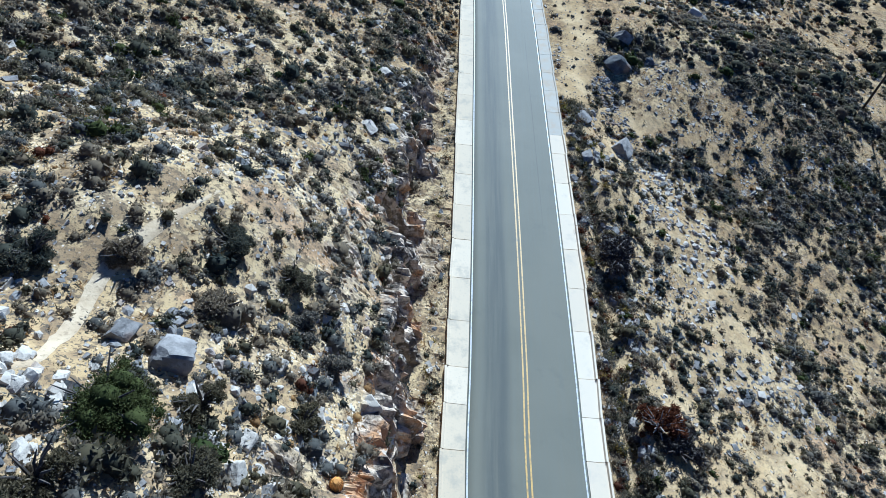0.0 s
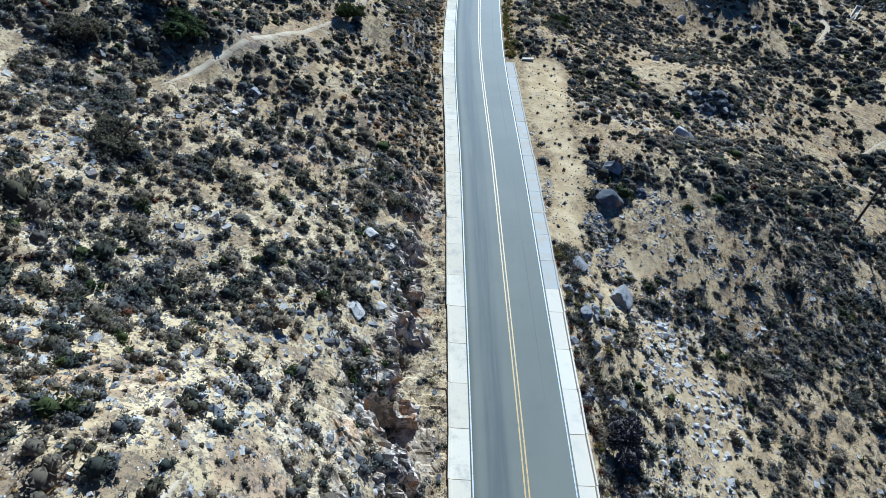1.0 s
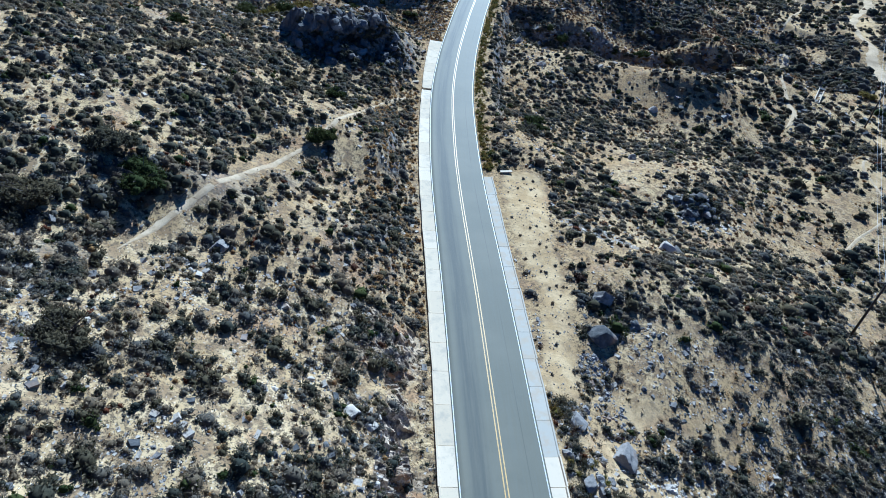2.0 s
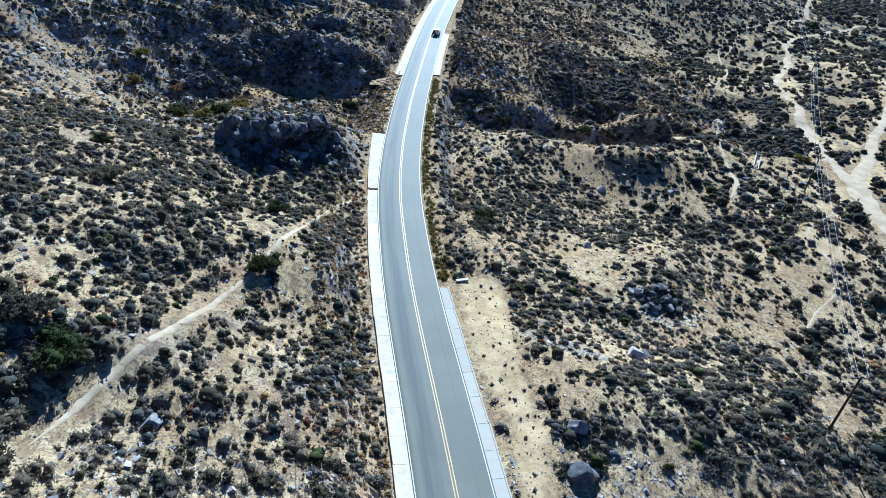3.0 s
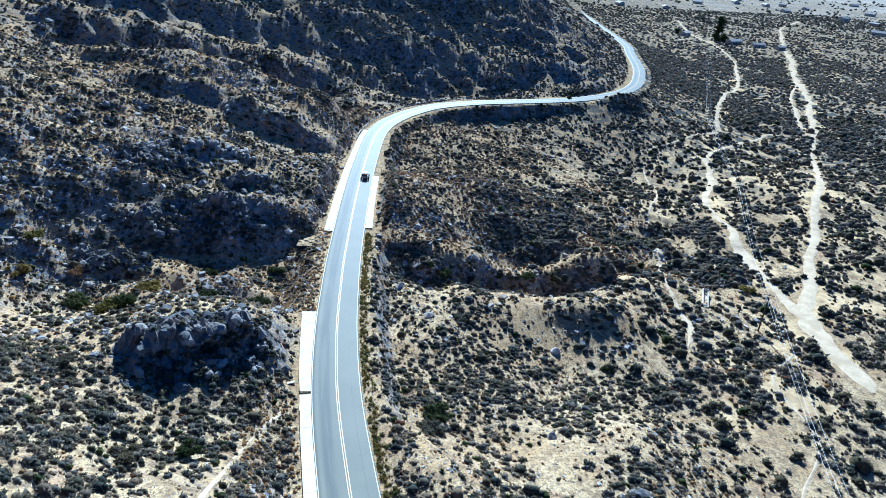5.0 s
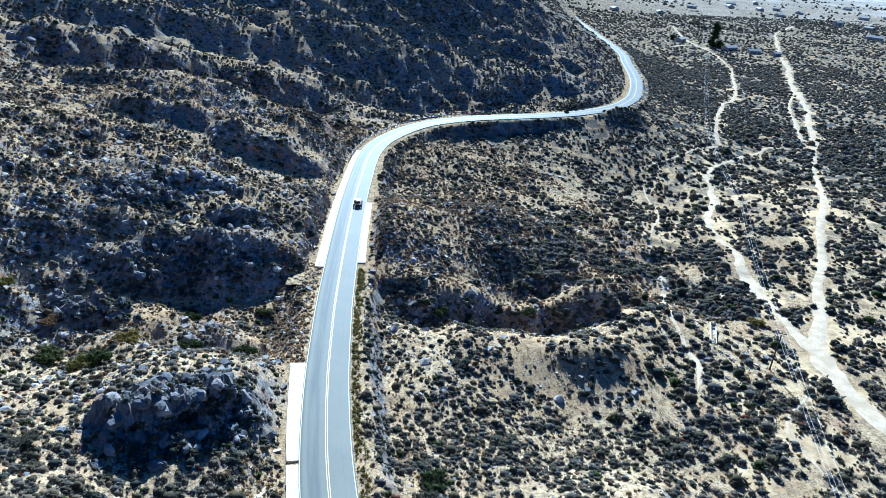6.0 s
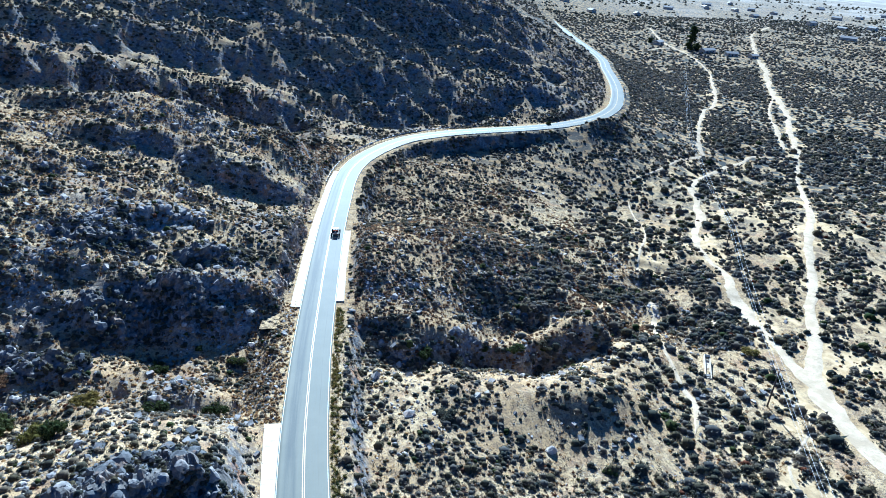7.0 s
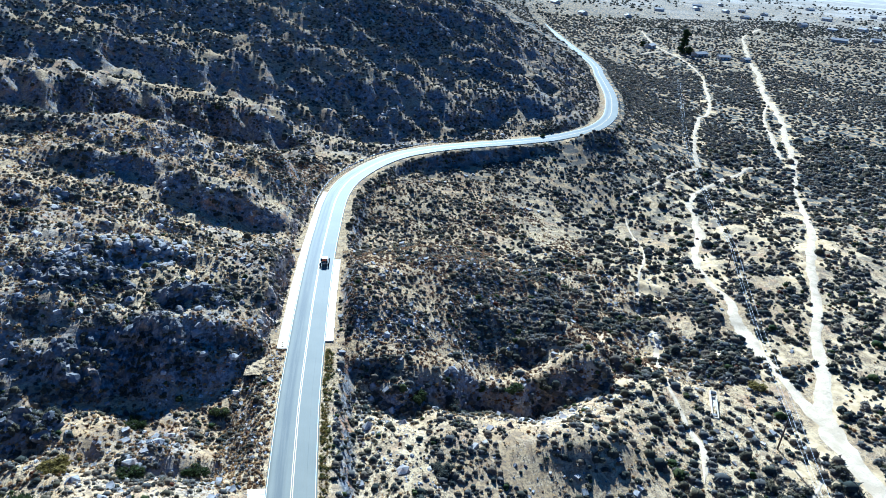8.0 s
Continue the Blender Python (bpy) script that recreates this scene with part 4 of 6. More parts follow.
def strew(name, shapes, x, y, radius, material, label, category, sink=0.1, squash=None, tilt=0.0, height=None, smooth_faces=False, seed=0):
    """One object of many like pieces set on the ground."""
    rng = np.random.default_rng(seed)
    z = ground_height(x, y) if height is None else height
    pick, angle = rng.integers(0, len(shapes), len(x)), rng.uniform(0, 2 * np.pi, len(x))
    squash = np.ones(len(x)) if squash is None else squash
    vs, ts, tips, tints, start = [], [], [], [], 0
    for k, (v, t, *tip) in enumerate(shapes):
        who = np.flatnonzero(pick == k)
        if not len(who):
            continue
        c, s, r = np.cos(angle[who])[:, None], np.sin(angle[who])[:, None], radius[who][:, None]
        px, py, pz = v[None, :, 0] * c - v[None, :, 1] * s, v[None, :, 0] * s + v[None, :, 1] * c, np.repeat(v[None, :, 2], len(who), 0)
        if tilt:
            a = rng.normal(0, tilt, (len(who), 1))
            px, pz = px * np.cos(a) - pz * np.sin(a), px * np.sin(a) + pz * np.cos(a)
        out = np.stack([px * r + x[who][:, None], py * r + y[who][:, None], pz * r * squash[who][:, None] + (z[who] - sink * radius[who])[:, None]], 2)
        vs.append(out.reshape(-1, 3))
        if tip:
            tips.append(np.tile(tip[0], len(who)))
            tints.append(np.repeat(rng.random(len(who)), len(v)))
        ts.append((t[None] + (np.arange(len(who)) * len(v))[:, None, None] + start).reshape(-1, 3))
        start += len(who) * len(v)
    if tips:
        me = leaf_mesh(name, np.vstack(vs), np.vstack(ts), np.concatenate(tips), np.concatenate(tints), material)
    else:
        me = mesh_of(name, np.vstack(vs), np.vstack(ts), material, smooth_faces)
    return tagged(new(name, me), label, category, kind="stuff")


def sow(rng, count, low, high, clear=6.2):
    """Places strewn evenly over a stretch of the plan, off the road and its gutters."""
    x, y = rng.uniform(low[0], high[0], count), rng.uniform(low[1], high[1], count)
    keep = (x > -2 - np.minimum(18 + 0.26 * y, 42 + 0.1 * y)) & (x < 26 + 0.66 * y + 0.0016 * y * y)
    x, y = x[keep], y[keep]
    i, s = beside(ROADLINE, x, y)
    keep = (s < -clear) | (s > clear - 0.6)
    return x[keep], y[keep], i[keep], s[keep]


rng = np.random.default_rng(7)


def cover(x, y, s, along):
    """The share of the ground that shrubs hide, and how wide they grow."""
    right = smooth(-4, 4, s)
    near = smooth(75, 55, along)
    gravel = right * smooth(21 + 26 * smooth(50, 28, along), 13 + 18 * smooth(50, 28, along), s) * smooth(66, 54, along)
    flats = right * smooth(34, 62, s)
    hills = (1 - right) * smooth(112, 140, along)
    thick = 0.66 + 0.08 * right + 0.2 * flats + 0.42 * (1 - right) * near - 0.64 * gravel + 0.36 * right * near + 0.16 * (1 - right) * smooth(52, 66, along) * smooth(122, 108, along) + 0.25 * (1 - right) * smooth(262, 285, along) + 0.3 * smooth(-18, -28, s) * smooth(50, 62, along) * smooth(125, 108, along) - 0.42 * right * smooth(38, 58, s) * smooth(140, 112, y)
    wide = 0.72 + 0.08 * right + 0.55 * flats - 0.02 * hills - 0.28 * gravel + 0.16 * near
    return thick * np.clip(1.0 + 1.25 * fbm(x, y, 8, 3, 60), 0.08 + 0.42 * (1 - right) * near, 2.2) * (1 + 1.5 * smooth(28, 40, s) * smooth(115, 90, s) * smooth(150, 160, y) * smooth(200, 185, y)), wide * (1 + 0.25 * smooth(240, 330, y))


ZONES = [  # low and high corner; lobes, sprays, spray length, sides and rings of a lobe, size of its heart
    ((-30, 3), (80, 62), 3, 100, 0.19, 5, 3, 0.6),
    ((-52, 62), (140, 128), 3, 30, 0.28, 5, 2, 0.78),
    ((-72, 128), (270, 215), 2, 10, 0.34, 5, 2, 0.88),
    ((-95, 215), (370, 335), 1, 5, 0.4, 6, 2, 0.97),
]
KINDS = (
    ("sage_scrub", -9, 0.52, SAGE, "grey-brown sagebrush scrub on dry earth", 1.0, 0.72),
    ("chamise_scrub", 0.52, 0.84, CHAMISE, "dark olive chamise scrub on dry earth", 1.1, 0.82),
    ("green_scrub", 0.84, 0.87, GREEN, "olive green shrubs among the scrub", 1.0, 0.8),
    ("dead_scrub", 0.87, 0.90, RUST, "rusty brown dead shrubs among the scrub", 0.7, 0.7),
    ("dry_grass", 0.90, 9, STRAW, "straw-coloured dry grass tufts among the scrub", 0.55, 0.6),
)
for zone, (low, high, lobes, sprays, size, sides, rings, core) in enumerate(ZONES):
    for small in (False, True):
        x, y, i, s = sow(rng, int((high[0] - low[0]) * (high[1] - low[1]) * ((1.8, 1.2, 0.3, 0.12)[zone] if small else 2.0)), low, high)
        along = ROADLINE[i, 1]
        thick, wide = cover(x, y, s, along)
        if zone > 1:
            thick = thick * (1 + 1.5 * smooth(0.25, 0.8, (ground_height(x, y + 1.2) - ground_height(x, y - 1.2)) / 2.4))
        radius = wide * np.clip(rng.lognormal(0.0, 0.36, len(x)), 0.45, 2.0) * (0.42 if small else 1.0)
        chance = (2.7, 2.4, 1.7, 1.3)[zone] * thick / (math.pi * radius ** 2) / 2.0 if not small else 0.6 * np.clip(thick * 1.6, 0, 1)
        bank = (s < 0) & (s > -8.4) & (along < 60)
        keep = (rng.random(len(x)) < chance) & (bareness(x, y, -0.5, "wash") < 0.35) & (bareness(x, y, 0.1 if small else 0.6, "path") < 0.3) & (bareness(x, y, 0.0, "trail") < 0.3) & (bareness(x, y, 0.0, "pullout") < 0.2) & (~bank | (rng.random(len(x)) < 0.2))
        x, y, radius = x[keep], y[keep], radius[keep]
        kind = rng.random(len(x)) + 0.2 * fbm(x, y, 25, 2, 70)
        for name, lo, hi, material, label, grow, fold in KINDS:
            who = (kind >= lo) & (kind < hi)
            if small:
                shapes = [bush_shape(rng, 1, (20, 10, 5, 3)[zone], size * 1.8, fold, 5, 2, 0.3, core) for _ in range(8)]
            else:
                shapes = [bush_shape(rng, 1 if name == "dry_grass" else lobes, sprays // 3 if name == "dry_grass" else sprays, size, fold, sides, rings, 0.3, core) for _ in range(14)]
            if who.any():
                strew(name, shapes, x[who], y[who], radius[who] * grow, material, label, "shrubs", sink=0.06, squash=rng.uniform(0.75, 1.25, who.sum()), seed=zone + 10 * small)

# scrub on the mountain and the far plain
for low, high, density, big in (((-90, 335), (300, 450), 0.44, 1.3), ((-20, 450), (330, 560), 0.16, 1.6), ((255, 150), (560, 560), 0.15, 2.2), ((330, 420), (1050, 950), 0.045, 2.9)):
    x, y = rng.uniform(low[0], high[0], n := int((high[0] - low[0]) * (high[1] - low[1]) * density)), rng.uniform(low[1], high[1], n)
    i, s = beside(ROADLINE, x, y)
    keep = (np.abs(s) > 7) & (bareness(x, y) < 0.2) & (rng.random(len(x)) < np.clip(0.7 + 0.6 * fbm(x, y, 30, 3, 61), 0.15, 1)) & (x < 110 + 1.12 * y)
    x, y = x[keep], y[keep]
    shapes = [bush_shape(rng, 1, 4, 0.38, 0.75, 6, 2, 0.3, 0.96) for _ in range(16)]
    half = rng.random(len(x)) < (0.5 if big < 1.6 else 0.75)
    for name, who, material, label in (("sage_scrub", half, SAGE, "grey-brown scrub dotting the distant slopes"), ("chamise_scrub", ~half, CHAMISE, "dark scrub dotting the distant slopes")):
        strew(name, shapes, x[who], y[who], rng.uniform(0.55, 1.0, who.sum()) * big, material, label, "shrubs", seed=5)

# the scrub goes on to both sides and behind
x, y = np.r_[rng.uniform(-110, 190, 8000), rng.uniform(-60, 95, 11000)], np.r_[rng.uniform(-70, 230, 8000), rng.uniform(-40, 95, 11000)]
i, s = beside(ROADLINE, x, y)
inside = (x > -2 - np.minimum(18 + 0.26 * y, 42 + 0.1 * y)) & (x < 26 + 0.66 * y + 0.0016 * y * y) & (y > 3)
keep = ~inside & (np.abs(s) > 7) & (bareness(x, y, 0.5) < 0.2) & (rng.random(len(x)) < np.clip(0.6 + 0.6 * fbm(x, y, 14, 3, 60), 0.1, 1))
x, y = x[keep], y[keep]
half = rng.random(len(x)) < 0.6
for name, who, material, label in (("sage_scrub", half, SAGE, "grey-brown sagebrush scrub on dry earth"), ("chamise_scrub", ~half, CHAMISE, "dark olive chamise scrub on dry earth")):
    strew(name, [bush_shape(rng, 1, 8, 0.4, 0.78, 5, 2) for _ in range(9)], x[who], y[who], np.clip(0.85 * rng.lognormal(0.0, 0.36, who.sum()), 0.4, 1.7), material, label, "shrubs", seed=6)

# low dry tufts and litter between the shrubs
for low, high, density, big in (((-30, 4), (62, 62), 4.2, 1.0), ((-45, 62), (75, 118), 2.3, 1.3), ((-62, 118), (120, 215), 1.5, 2.0), ((-70, 215), (130, 300), 0.7, 2.6)):
    x, y, i, s = sow(rng, int((high[0] - low[0]) * (high[1] - low[1]) * density), low, high, 6.0)
    blades = 6 if big < 1.5 else 4
    keep = (bareness(x, y) < 0.3) & (rng.random(len(x)) < np.clip(0.6 + 0.7 * fbm(x, y, 5, 2, 66), 0.05, 1))
    x, y = x[keep], y[keep]
    kind = rng.random(len(x))
    for name, lo, hi, material, label in (("dry_tufts", 0, 0.35, SAGE, "low grey-brown dry tufts between the shrubs"), ("dry_tufts", 0.35, 0.8, STRAW, "straw-coloured dry tufts between the shrubs"), ("dry_tufts", 0.8, 1, CHAMISE, "dark low growth between the shrubs")):
        who = (kind >= lo) & (kind < hi)
        shapes = [(*leaves(rng, blades, 0.7, 0.7, 0.7, 0.6, 0.125 if big < 1.5 else 0.2), np.tile([0.3, 0.3, 1.0], blades)) for _ in range(12)]
        strew(name, shapes, x[who], y[who], big * rng.uniform(0.13, 0.34, who.sum()), material, label, "dry tufts", sink=0.02, seed=41)

# rusty buckwheat on the spur and golden grass on the sunny backs of the hills
for name, low, high, density, material, size, label in (
    ("buckwheat", (30, 160), (120, 285), 1.7, BROWN, 0.52, "rusty brown dry buckwheat covering the spur"),
    ("golden_grass", (-70, 150), (28, 300), 0.8, STRAW, 0.42, "golden dry grass on the hillside"),
    ("buckwheat", (-70, 150), (28, 300), 0.25, BROWN, 0.5, "rusty brown dry buckwheat on the hillside"),
    ("buckwheat", (14, 70), (60, 150), 0.3, BROWN, 0.4, "brown dry buckwheat below the road"),
):
    x, y, i, s = sow(rng, int((high[0] - low[0]) * (high[1] - low[1]) * density), low, high, 7.5)
    keep = (bareness(x, y, 0.3) < 0.25) & (rng.random(len(x)) < np.clip(0.55 + 0.8 * fbm(x, y, 16, 3, 68), 0.04, 1)) & (s < 95)
    x, y = x[keep], y[keep]
    strew(name, [bush_shape(rng, 1, 7, 0.7, 0.7, 5, 2) for _ in range(10)], x, y, size * rng.uniform(0.6, 1.3, len(x)), material, label, "dry plants", seed=47)

# grit on the turnout
line = TRACKLINES["pullout"]
pick = rng.integers(0, len(line), 900)
x, y = line[pick, 0] + rng.normal(0, 1.0, 900) * line[pick, 2], line[pick, 1] + rng.uniform(-1, 1, 900)
keep = beside(ROADLINE, x, y)[1] > 5.0
strew("turnout_grit", [block_shape(rng, 0.6) for _ in range(12)], x[keep], y[keep], rng.uniform(0.03, 0.11, keep.sum()), GRANITE, "grit and small stones on the sandy turnout", "stones", sink=0.1, tilt=0.3, seed=48)
pick = rng.integers(0, len(line), 90)
x, y = line[pick, 0] + rng.normal(0.6, 0.8, 90) * line[pick, 2], line[pick, 1] + rng.uniform(-1, 1, 90)
keep = beside(ROADLINE, x, y)[1] > 5.0
strew("dry_tufts", [bush_shape(rng, 1, 16, 0.6, 0.7, 5, 2) for _ in range(8)], x[keep], y[keep], rng.uniform(0.12, 0.4, keep.sum()), SAGE, "grey tufts growing on the sandy turnout", "dry tufts", seed=49)

# weeds along the road's downhill edge
idx = rng.uniform(index_at(92), index_at(176), 620)
place = at_side(idx, 3.75 + np.abs(rng.normal(0, 0.75, len(idx))))
strew("roadside_weeds", [shrub_shape(rng, 50, 0.5, 0, 1.0) for _ in range(6)], place[:, 0], place[:, 1], rng.uniform(0.18, 0.5, len(idx)), WEED, "yellow-green weeds along the road edge", "weeds", height=np.minimum(ground_height(place[:, 0], place[:, 1]), place[:, 2]), seed=3)
idx = rng.uniform(index_at(92), index_at(176), 150)
place = at_side(idx, 3.8 + np.abs(rng.normal(0, 1.0, len(idx))))
strew("roadside_weeds", [shrub_shape(rng, 50, 0.5, 0, 1.0) for _ in range(6)], place[:, 0], place[:, 1], rng.uniform(0.2, 0.55, len(idx)), GREEN, "green weeds along the road edge", "weeds", height=np.minimum(ground_height(place[:, 0], place[:, 1]), place[:, 2]), seed=4)

# dry growth and stones on the banks above the road
for first, last, near_side, far_side, count, material, name, label in (
    (141, 178, -3.9, -12, 700, STRAW, "golden_grass", "golden dry grass on the road bank"),
    (141, 178, -4.2, -12, 420, SAGE, "dry_tufts", "grey-brown dry tufts on the road bank"),
    (141, 178, -4.2, -12, 260, BROWN, "buckwheat", "rusty brown dry buckwheat on the road bank"),
    (60, 118, -5.4, -12, 700, STRAW, "golden_grass", "golden dry grass above the gutter"),
    (60, 118, -5.4, -12, 420, SAGE, "dry_tufts", "grey-brown dry tufts above the gutter"),
):
    idx = rng.uniform(index_at(first), index_at(last), count)
    place = at_side(idx, near_side + (far_side - near_side) * rng.random(count))
    strew(name, [bush_shape(rng, 1, 12, 0.7, 0.8, 5, 2) for _ in range(10)], place[:, 0], place[:, 1], rng.uniform(0.14, 0.5, count), material, label, "dry plants", seed=50)
idx = rng.uniform(index_at(141), index_at(178), 260)
place = at_side(idx, rng.uniform(-12, -4.2, 260))
strew("bank_stones", [block_shape(rng, 0.7) for _ in range(12)], place[:, 0], place[:, 1], rng.uniform(0.1, 0.45, 260), GRANITE, "grey stones lying on the road bank", "stones", sink=0.12, tilt=0.35, seed=51)

# brush and broken rock beside the gutters
for first, last, near_side, far_side, count, big in ((-2, 60, 5.0, 6.9, 560, 0.6), (-2, 62, 6.5, 8.6, 160, 0.5), (-2, 62, -5.15, -6.3, 210, 0.42)):
    idx = rng.uniform(index_at(first), index_at(last), count)
    place = at_side(idx, near_side + (far_side - near_side) * rng.random(count))
    keep = bareness(place[:, 0], place[:, 1]) < 0.4
    place = place[keep]
    kind = rng.random(len(place))
    for name, lo, hi, material, label in (("roadside_brush", 0, 0.45, CHAMISE, "dark brush growing beside the gutter"), ("roadside_brush", 0.45, 0.75, SAGE, "grey-brown brush growing beside the gutter"), ("roadside_brush", 0.75, 0.9, RUST, "rusty dead brush beside the gutter"), ("roadside_brush", 0.9, 1, WEED, "yellow-green brush beside the gutter")):
        who = (kind >= lo) & (kind < hi)
        strew(name, [shrub_shape(rng, 110, 0.32, 0, 0.85, 0.6, 0.11) for _ in range(5)], place[who, 0], place[who, 1], big * rng.uniform(0.45, 1.25, who.sum()), material, label, "brush", seed=43)
idx = rng.uniform(index_at(-2), index_at(60), 300)
place = at_side(idx, rng.uniform(5.2, 8.6, 300))
place = place[bareness(place[:, 0], place[:, 1]) < 0.35]
strew("roadside_rocks", [rock_shape(rng, 2, 4) for _ in range(12)], place[:, 0], place[:, 1], rng.uniform(0.15, 0.62, len(place)), GRANITE, "blue-grey broken rocks along the ditch", "rocks", sink=0.2, tilt=0.4, seed=44)

# loose stones
STONES = {0: [block_shape(rng) for _ in range(30)], 1: [block_shape(rng, 0.55) for _ in range(14)] + [rock_shape(rng, 1) for _ in range(5)], 2: [block_shape(rng, 0.75) for _ in range(20)]}
for low, high, density, sides, biggest in (((-30, 4), (50, 62), 8.0, 0, 0.15), ((-36, 4), (70, 62), 3.4, 1, 0.42), ((-48, 62), (80, 128), 1.0, 1, 0.36), ((-65, 128), (140, 230), 0.4, 2, 0.55), ((-20, 230), (180, 330), 0.12, 2, 0.7)):
    x, y, i, s = sow(rng, int((high[0] - low[0]) * (high[1] - low[1]) * density), low, high, 5.5)
    rocky = 0.7 * fbm(x, y, 13, 3, 80) + 0.9 * fbm(x, y, 4.5, 2, 81) + np.where(s < 0, 0.15, -0.15) + 0.9 * ((s < 0) & (s > -11.5) & (ROADLINE[i, 1] < 60))
    on_face = (s < -6.2) & (s > -9.5) & (ROADLINE[i, 1] < 62)
    keep = (rng.random(len(x)) < np.clip(0.45 + 0.75 * rocky, 0.03, 1)) & (bareness(x, y) < 0.35) & ~on_face
    x, y = x[keep], y[keep]
    radius = np.clip(0.16 * rng.pareto(2.1, len(x)) + 0.06, 0.045, biggest) * (1.0 if high[1] < 130 else 1.5)
    shade = rng.uniform(0.0 if high[1] < 130 else 0.4, 1.0, len(x))
    for name, lo, hi, material, label in (("pale_stones", 0, 0.45, PALE_ROCK, "pale angular stones lying on the slope"), ("granite_stones", 0.45, 0.8, GRANITE, "grey granite stones lying on the slope"), ("dark_stones", 0.8, 1.1, DARK_ROCK, "dark weathered stones lying on the slope")):
        who = (shade >= lo) & (shade < hi)
        strew(name, STONES[sides], x[who], y[who], radius[who], material, label, "stones", sink=0.12, tilt=0.35, seed=11)


# rocks of the hills and the mountain, in clusters
for low, high, count, least, most in (((-75, 128), (40, 300), 30000, 0.34, 1.5), ((36, 152), (118, 210), 15000, 0.32, 1.2), ((-85, 285), (300, 470), 24000, 0.5, 2.0)):
    x, y = rng.uniform(low[0], high[0], count), rng.uniform(low[1], high[1], count)
    i, s = beside(ROADLINE, x, y)
    steep = (ground_height(x, y + 1.5) - ground_height(x, y - 1.5)) / 3.0
    keep = (np.abs(s) > 9) & ((s < 0) | (y < 215)) & (x > -2 - (42 + 0.1 * y)) & (rng.random(len(x)) < np.clip(0.1 + 0.8 * smooth(0.1, 0.6, steep) + 0.9 * fbm(x, y, 10, 3, 83), 0.02, 1))
    x, y = x[keep], y[keep]
    radius = np.clip(least * (0.6 + 0.7 * rng.pareto(2.4, len(x))), least * 0.6, most)
    shade = rng.random(len(x))
    for name, lo, hi, material, label in (("hill_boulders", 0, 0.7, GRANITE, "grey granite boulders strewn over the hills"), ("hill_boulders", 0.7, 1, PALE_ROCK, "pale weathered boulders strewn over the hills")):
        who = (shade >= lo) & (shade < hi)
        strew(name, [rock_shape(rng, 1, 4, 0.8) for _ in range(24)], x[who], y[who], radius[who], material, label, "boulders", sink=0.15, tilt=0.4, seed=13)


def rubble(name, centre, reach, turn, count, sizes, material, label, seed):
    """A heap of stones in an oval of the plan."""
    r = np.random.default_rng(seed)
    a, d = r.uniform(0, 2 * np.pi, count), np.sqrt(r.random(count))
    u, v, c, s = reach[0] * d * np.cos(a), reach[1] * d * np.sin(a), math.cos(turn), math.sin(turn)
    x, y = centre[0] + u * c - v * s, centre[1] + u * s + v * c
    strew(name, [rock_shape(r, 2, 4) for k in range(12)], x, y, r.uniform(*sizes, count) ** 1.0, material, label, "rocks", sink=0.2, tilt=0.4, seed=seed)


rubble("rock_pile", (-4.5, 121.5), (12.0, 3.0), 0.4, 60, (0.3, 0.9), DARK_ROCK, "dark tumbled blocks on the outcrop", 21)
rubble("rock_pile", (-6.5, 126.5), (11.0, 3.5), 0.42, 110, (0.3, 0.9), GRANITE, "grey loose blocks behind the outcrop", 22)
rubble("rock_pile", (-11.2, 9.0), (1.6, 2.4), 0.3, 55, (0.15, 0.5), PALE_ROCK, "pile of pale tumbled blocks beside the trail", 23)
rubble("rock_pile", (-4.9, 9.4), (2.0, 2.4), 0.0, 34, (0.12, 0.42), PALE_ROCK, "pale blocks among the brush", 24)
rubble("rock_pile", (20.4, 56.0), (1.5, 2.4), 0.2, 260, (0.08, 0.32), GRANITE, "blue-grey broken rock heaped on the bank", 36)
rubble("rock_pile", (20.8, 50.5), (1.9, 3.2), 0.1, 260, (0.07, 0.26), GRANITE, "blue-grey broken rock spilled below the turnout", 37)
rubble("rock_pile", (25.5, 46.0), (3.2, 5.0), 0.2, 240, (0.07, 0.28), PALE_ROCK, "pale broken rock on the slope", 38)
rubble("gravel_spill", (27.0, 78.2), (5.2, 1.5), -0.55, 700, (0.07, 0.24), PALE_ROCK, "pale gravel spilled down the bank", 25)
rubble("rock_pile", (-7.6, 12.8), (2.2, 2.0), 0.0, 34, (0.12, 0.42), GRANITE, "grey tumbled blocks in the brush", 32)
rubble("rock_pile", (-3.4, 12.6), (2.0, 3.0), 0.0, 45, (0.1, 0.35), PALE_ROCK, "pale broken rock near the cut", 33)
rubble("slab_pile", (46.8, 88.0), (4.5, 3.2), 0.1, 60, (0.25, 0.7), PALE_ROCK, "pale slabs strewn over the dark ledge", 35)
rubble("scree", (24.5, 39.0), (4.0, 7.0), 0.3, 260, (0.1, 0.45), PALE_ROCK, "pale broken rock on the slope", 26)
rubble("rock_outcrop", (-4.0, 203.0), (11.0, 6.0), 0.3, 130, (0.5, 1.7), GRANITE, "grey boulders along the ridge crest", 28)


# blocks that lie on the outcrops
for k, (x, y, z) in enumerate(CRAGS):
    r = np.random.default_rng(600 + k)
    pick = r.integers(0, len(x), 340 if k == 0 else 70)
    for part_of, material, label in ((0, DARK_ROCK, "dark rounded blocks lying on the outcrop"), (1, GRANITE, "grey rounded blocks lying on the outcrop")):
        who = pick[r.random(len(pick)) < (0.7 if part_of == 0 else 0.3)]
        strew("outcrop_blocks", [rock_shape(r, 2, 5) for _ in range(10)], x[who], y[who], np.clip(0.4 * r.pareto(2.0, len(who)) + 0.35, 0.3, 1.5), material, label, "rocks", sink=0.25, tilt=0.5, height=z[who], seed=k)


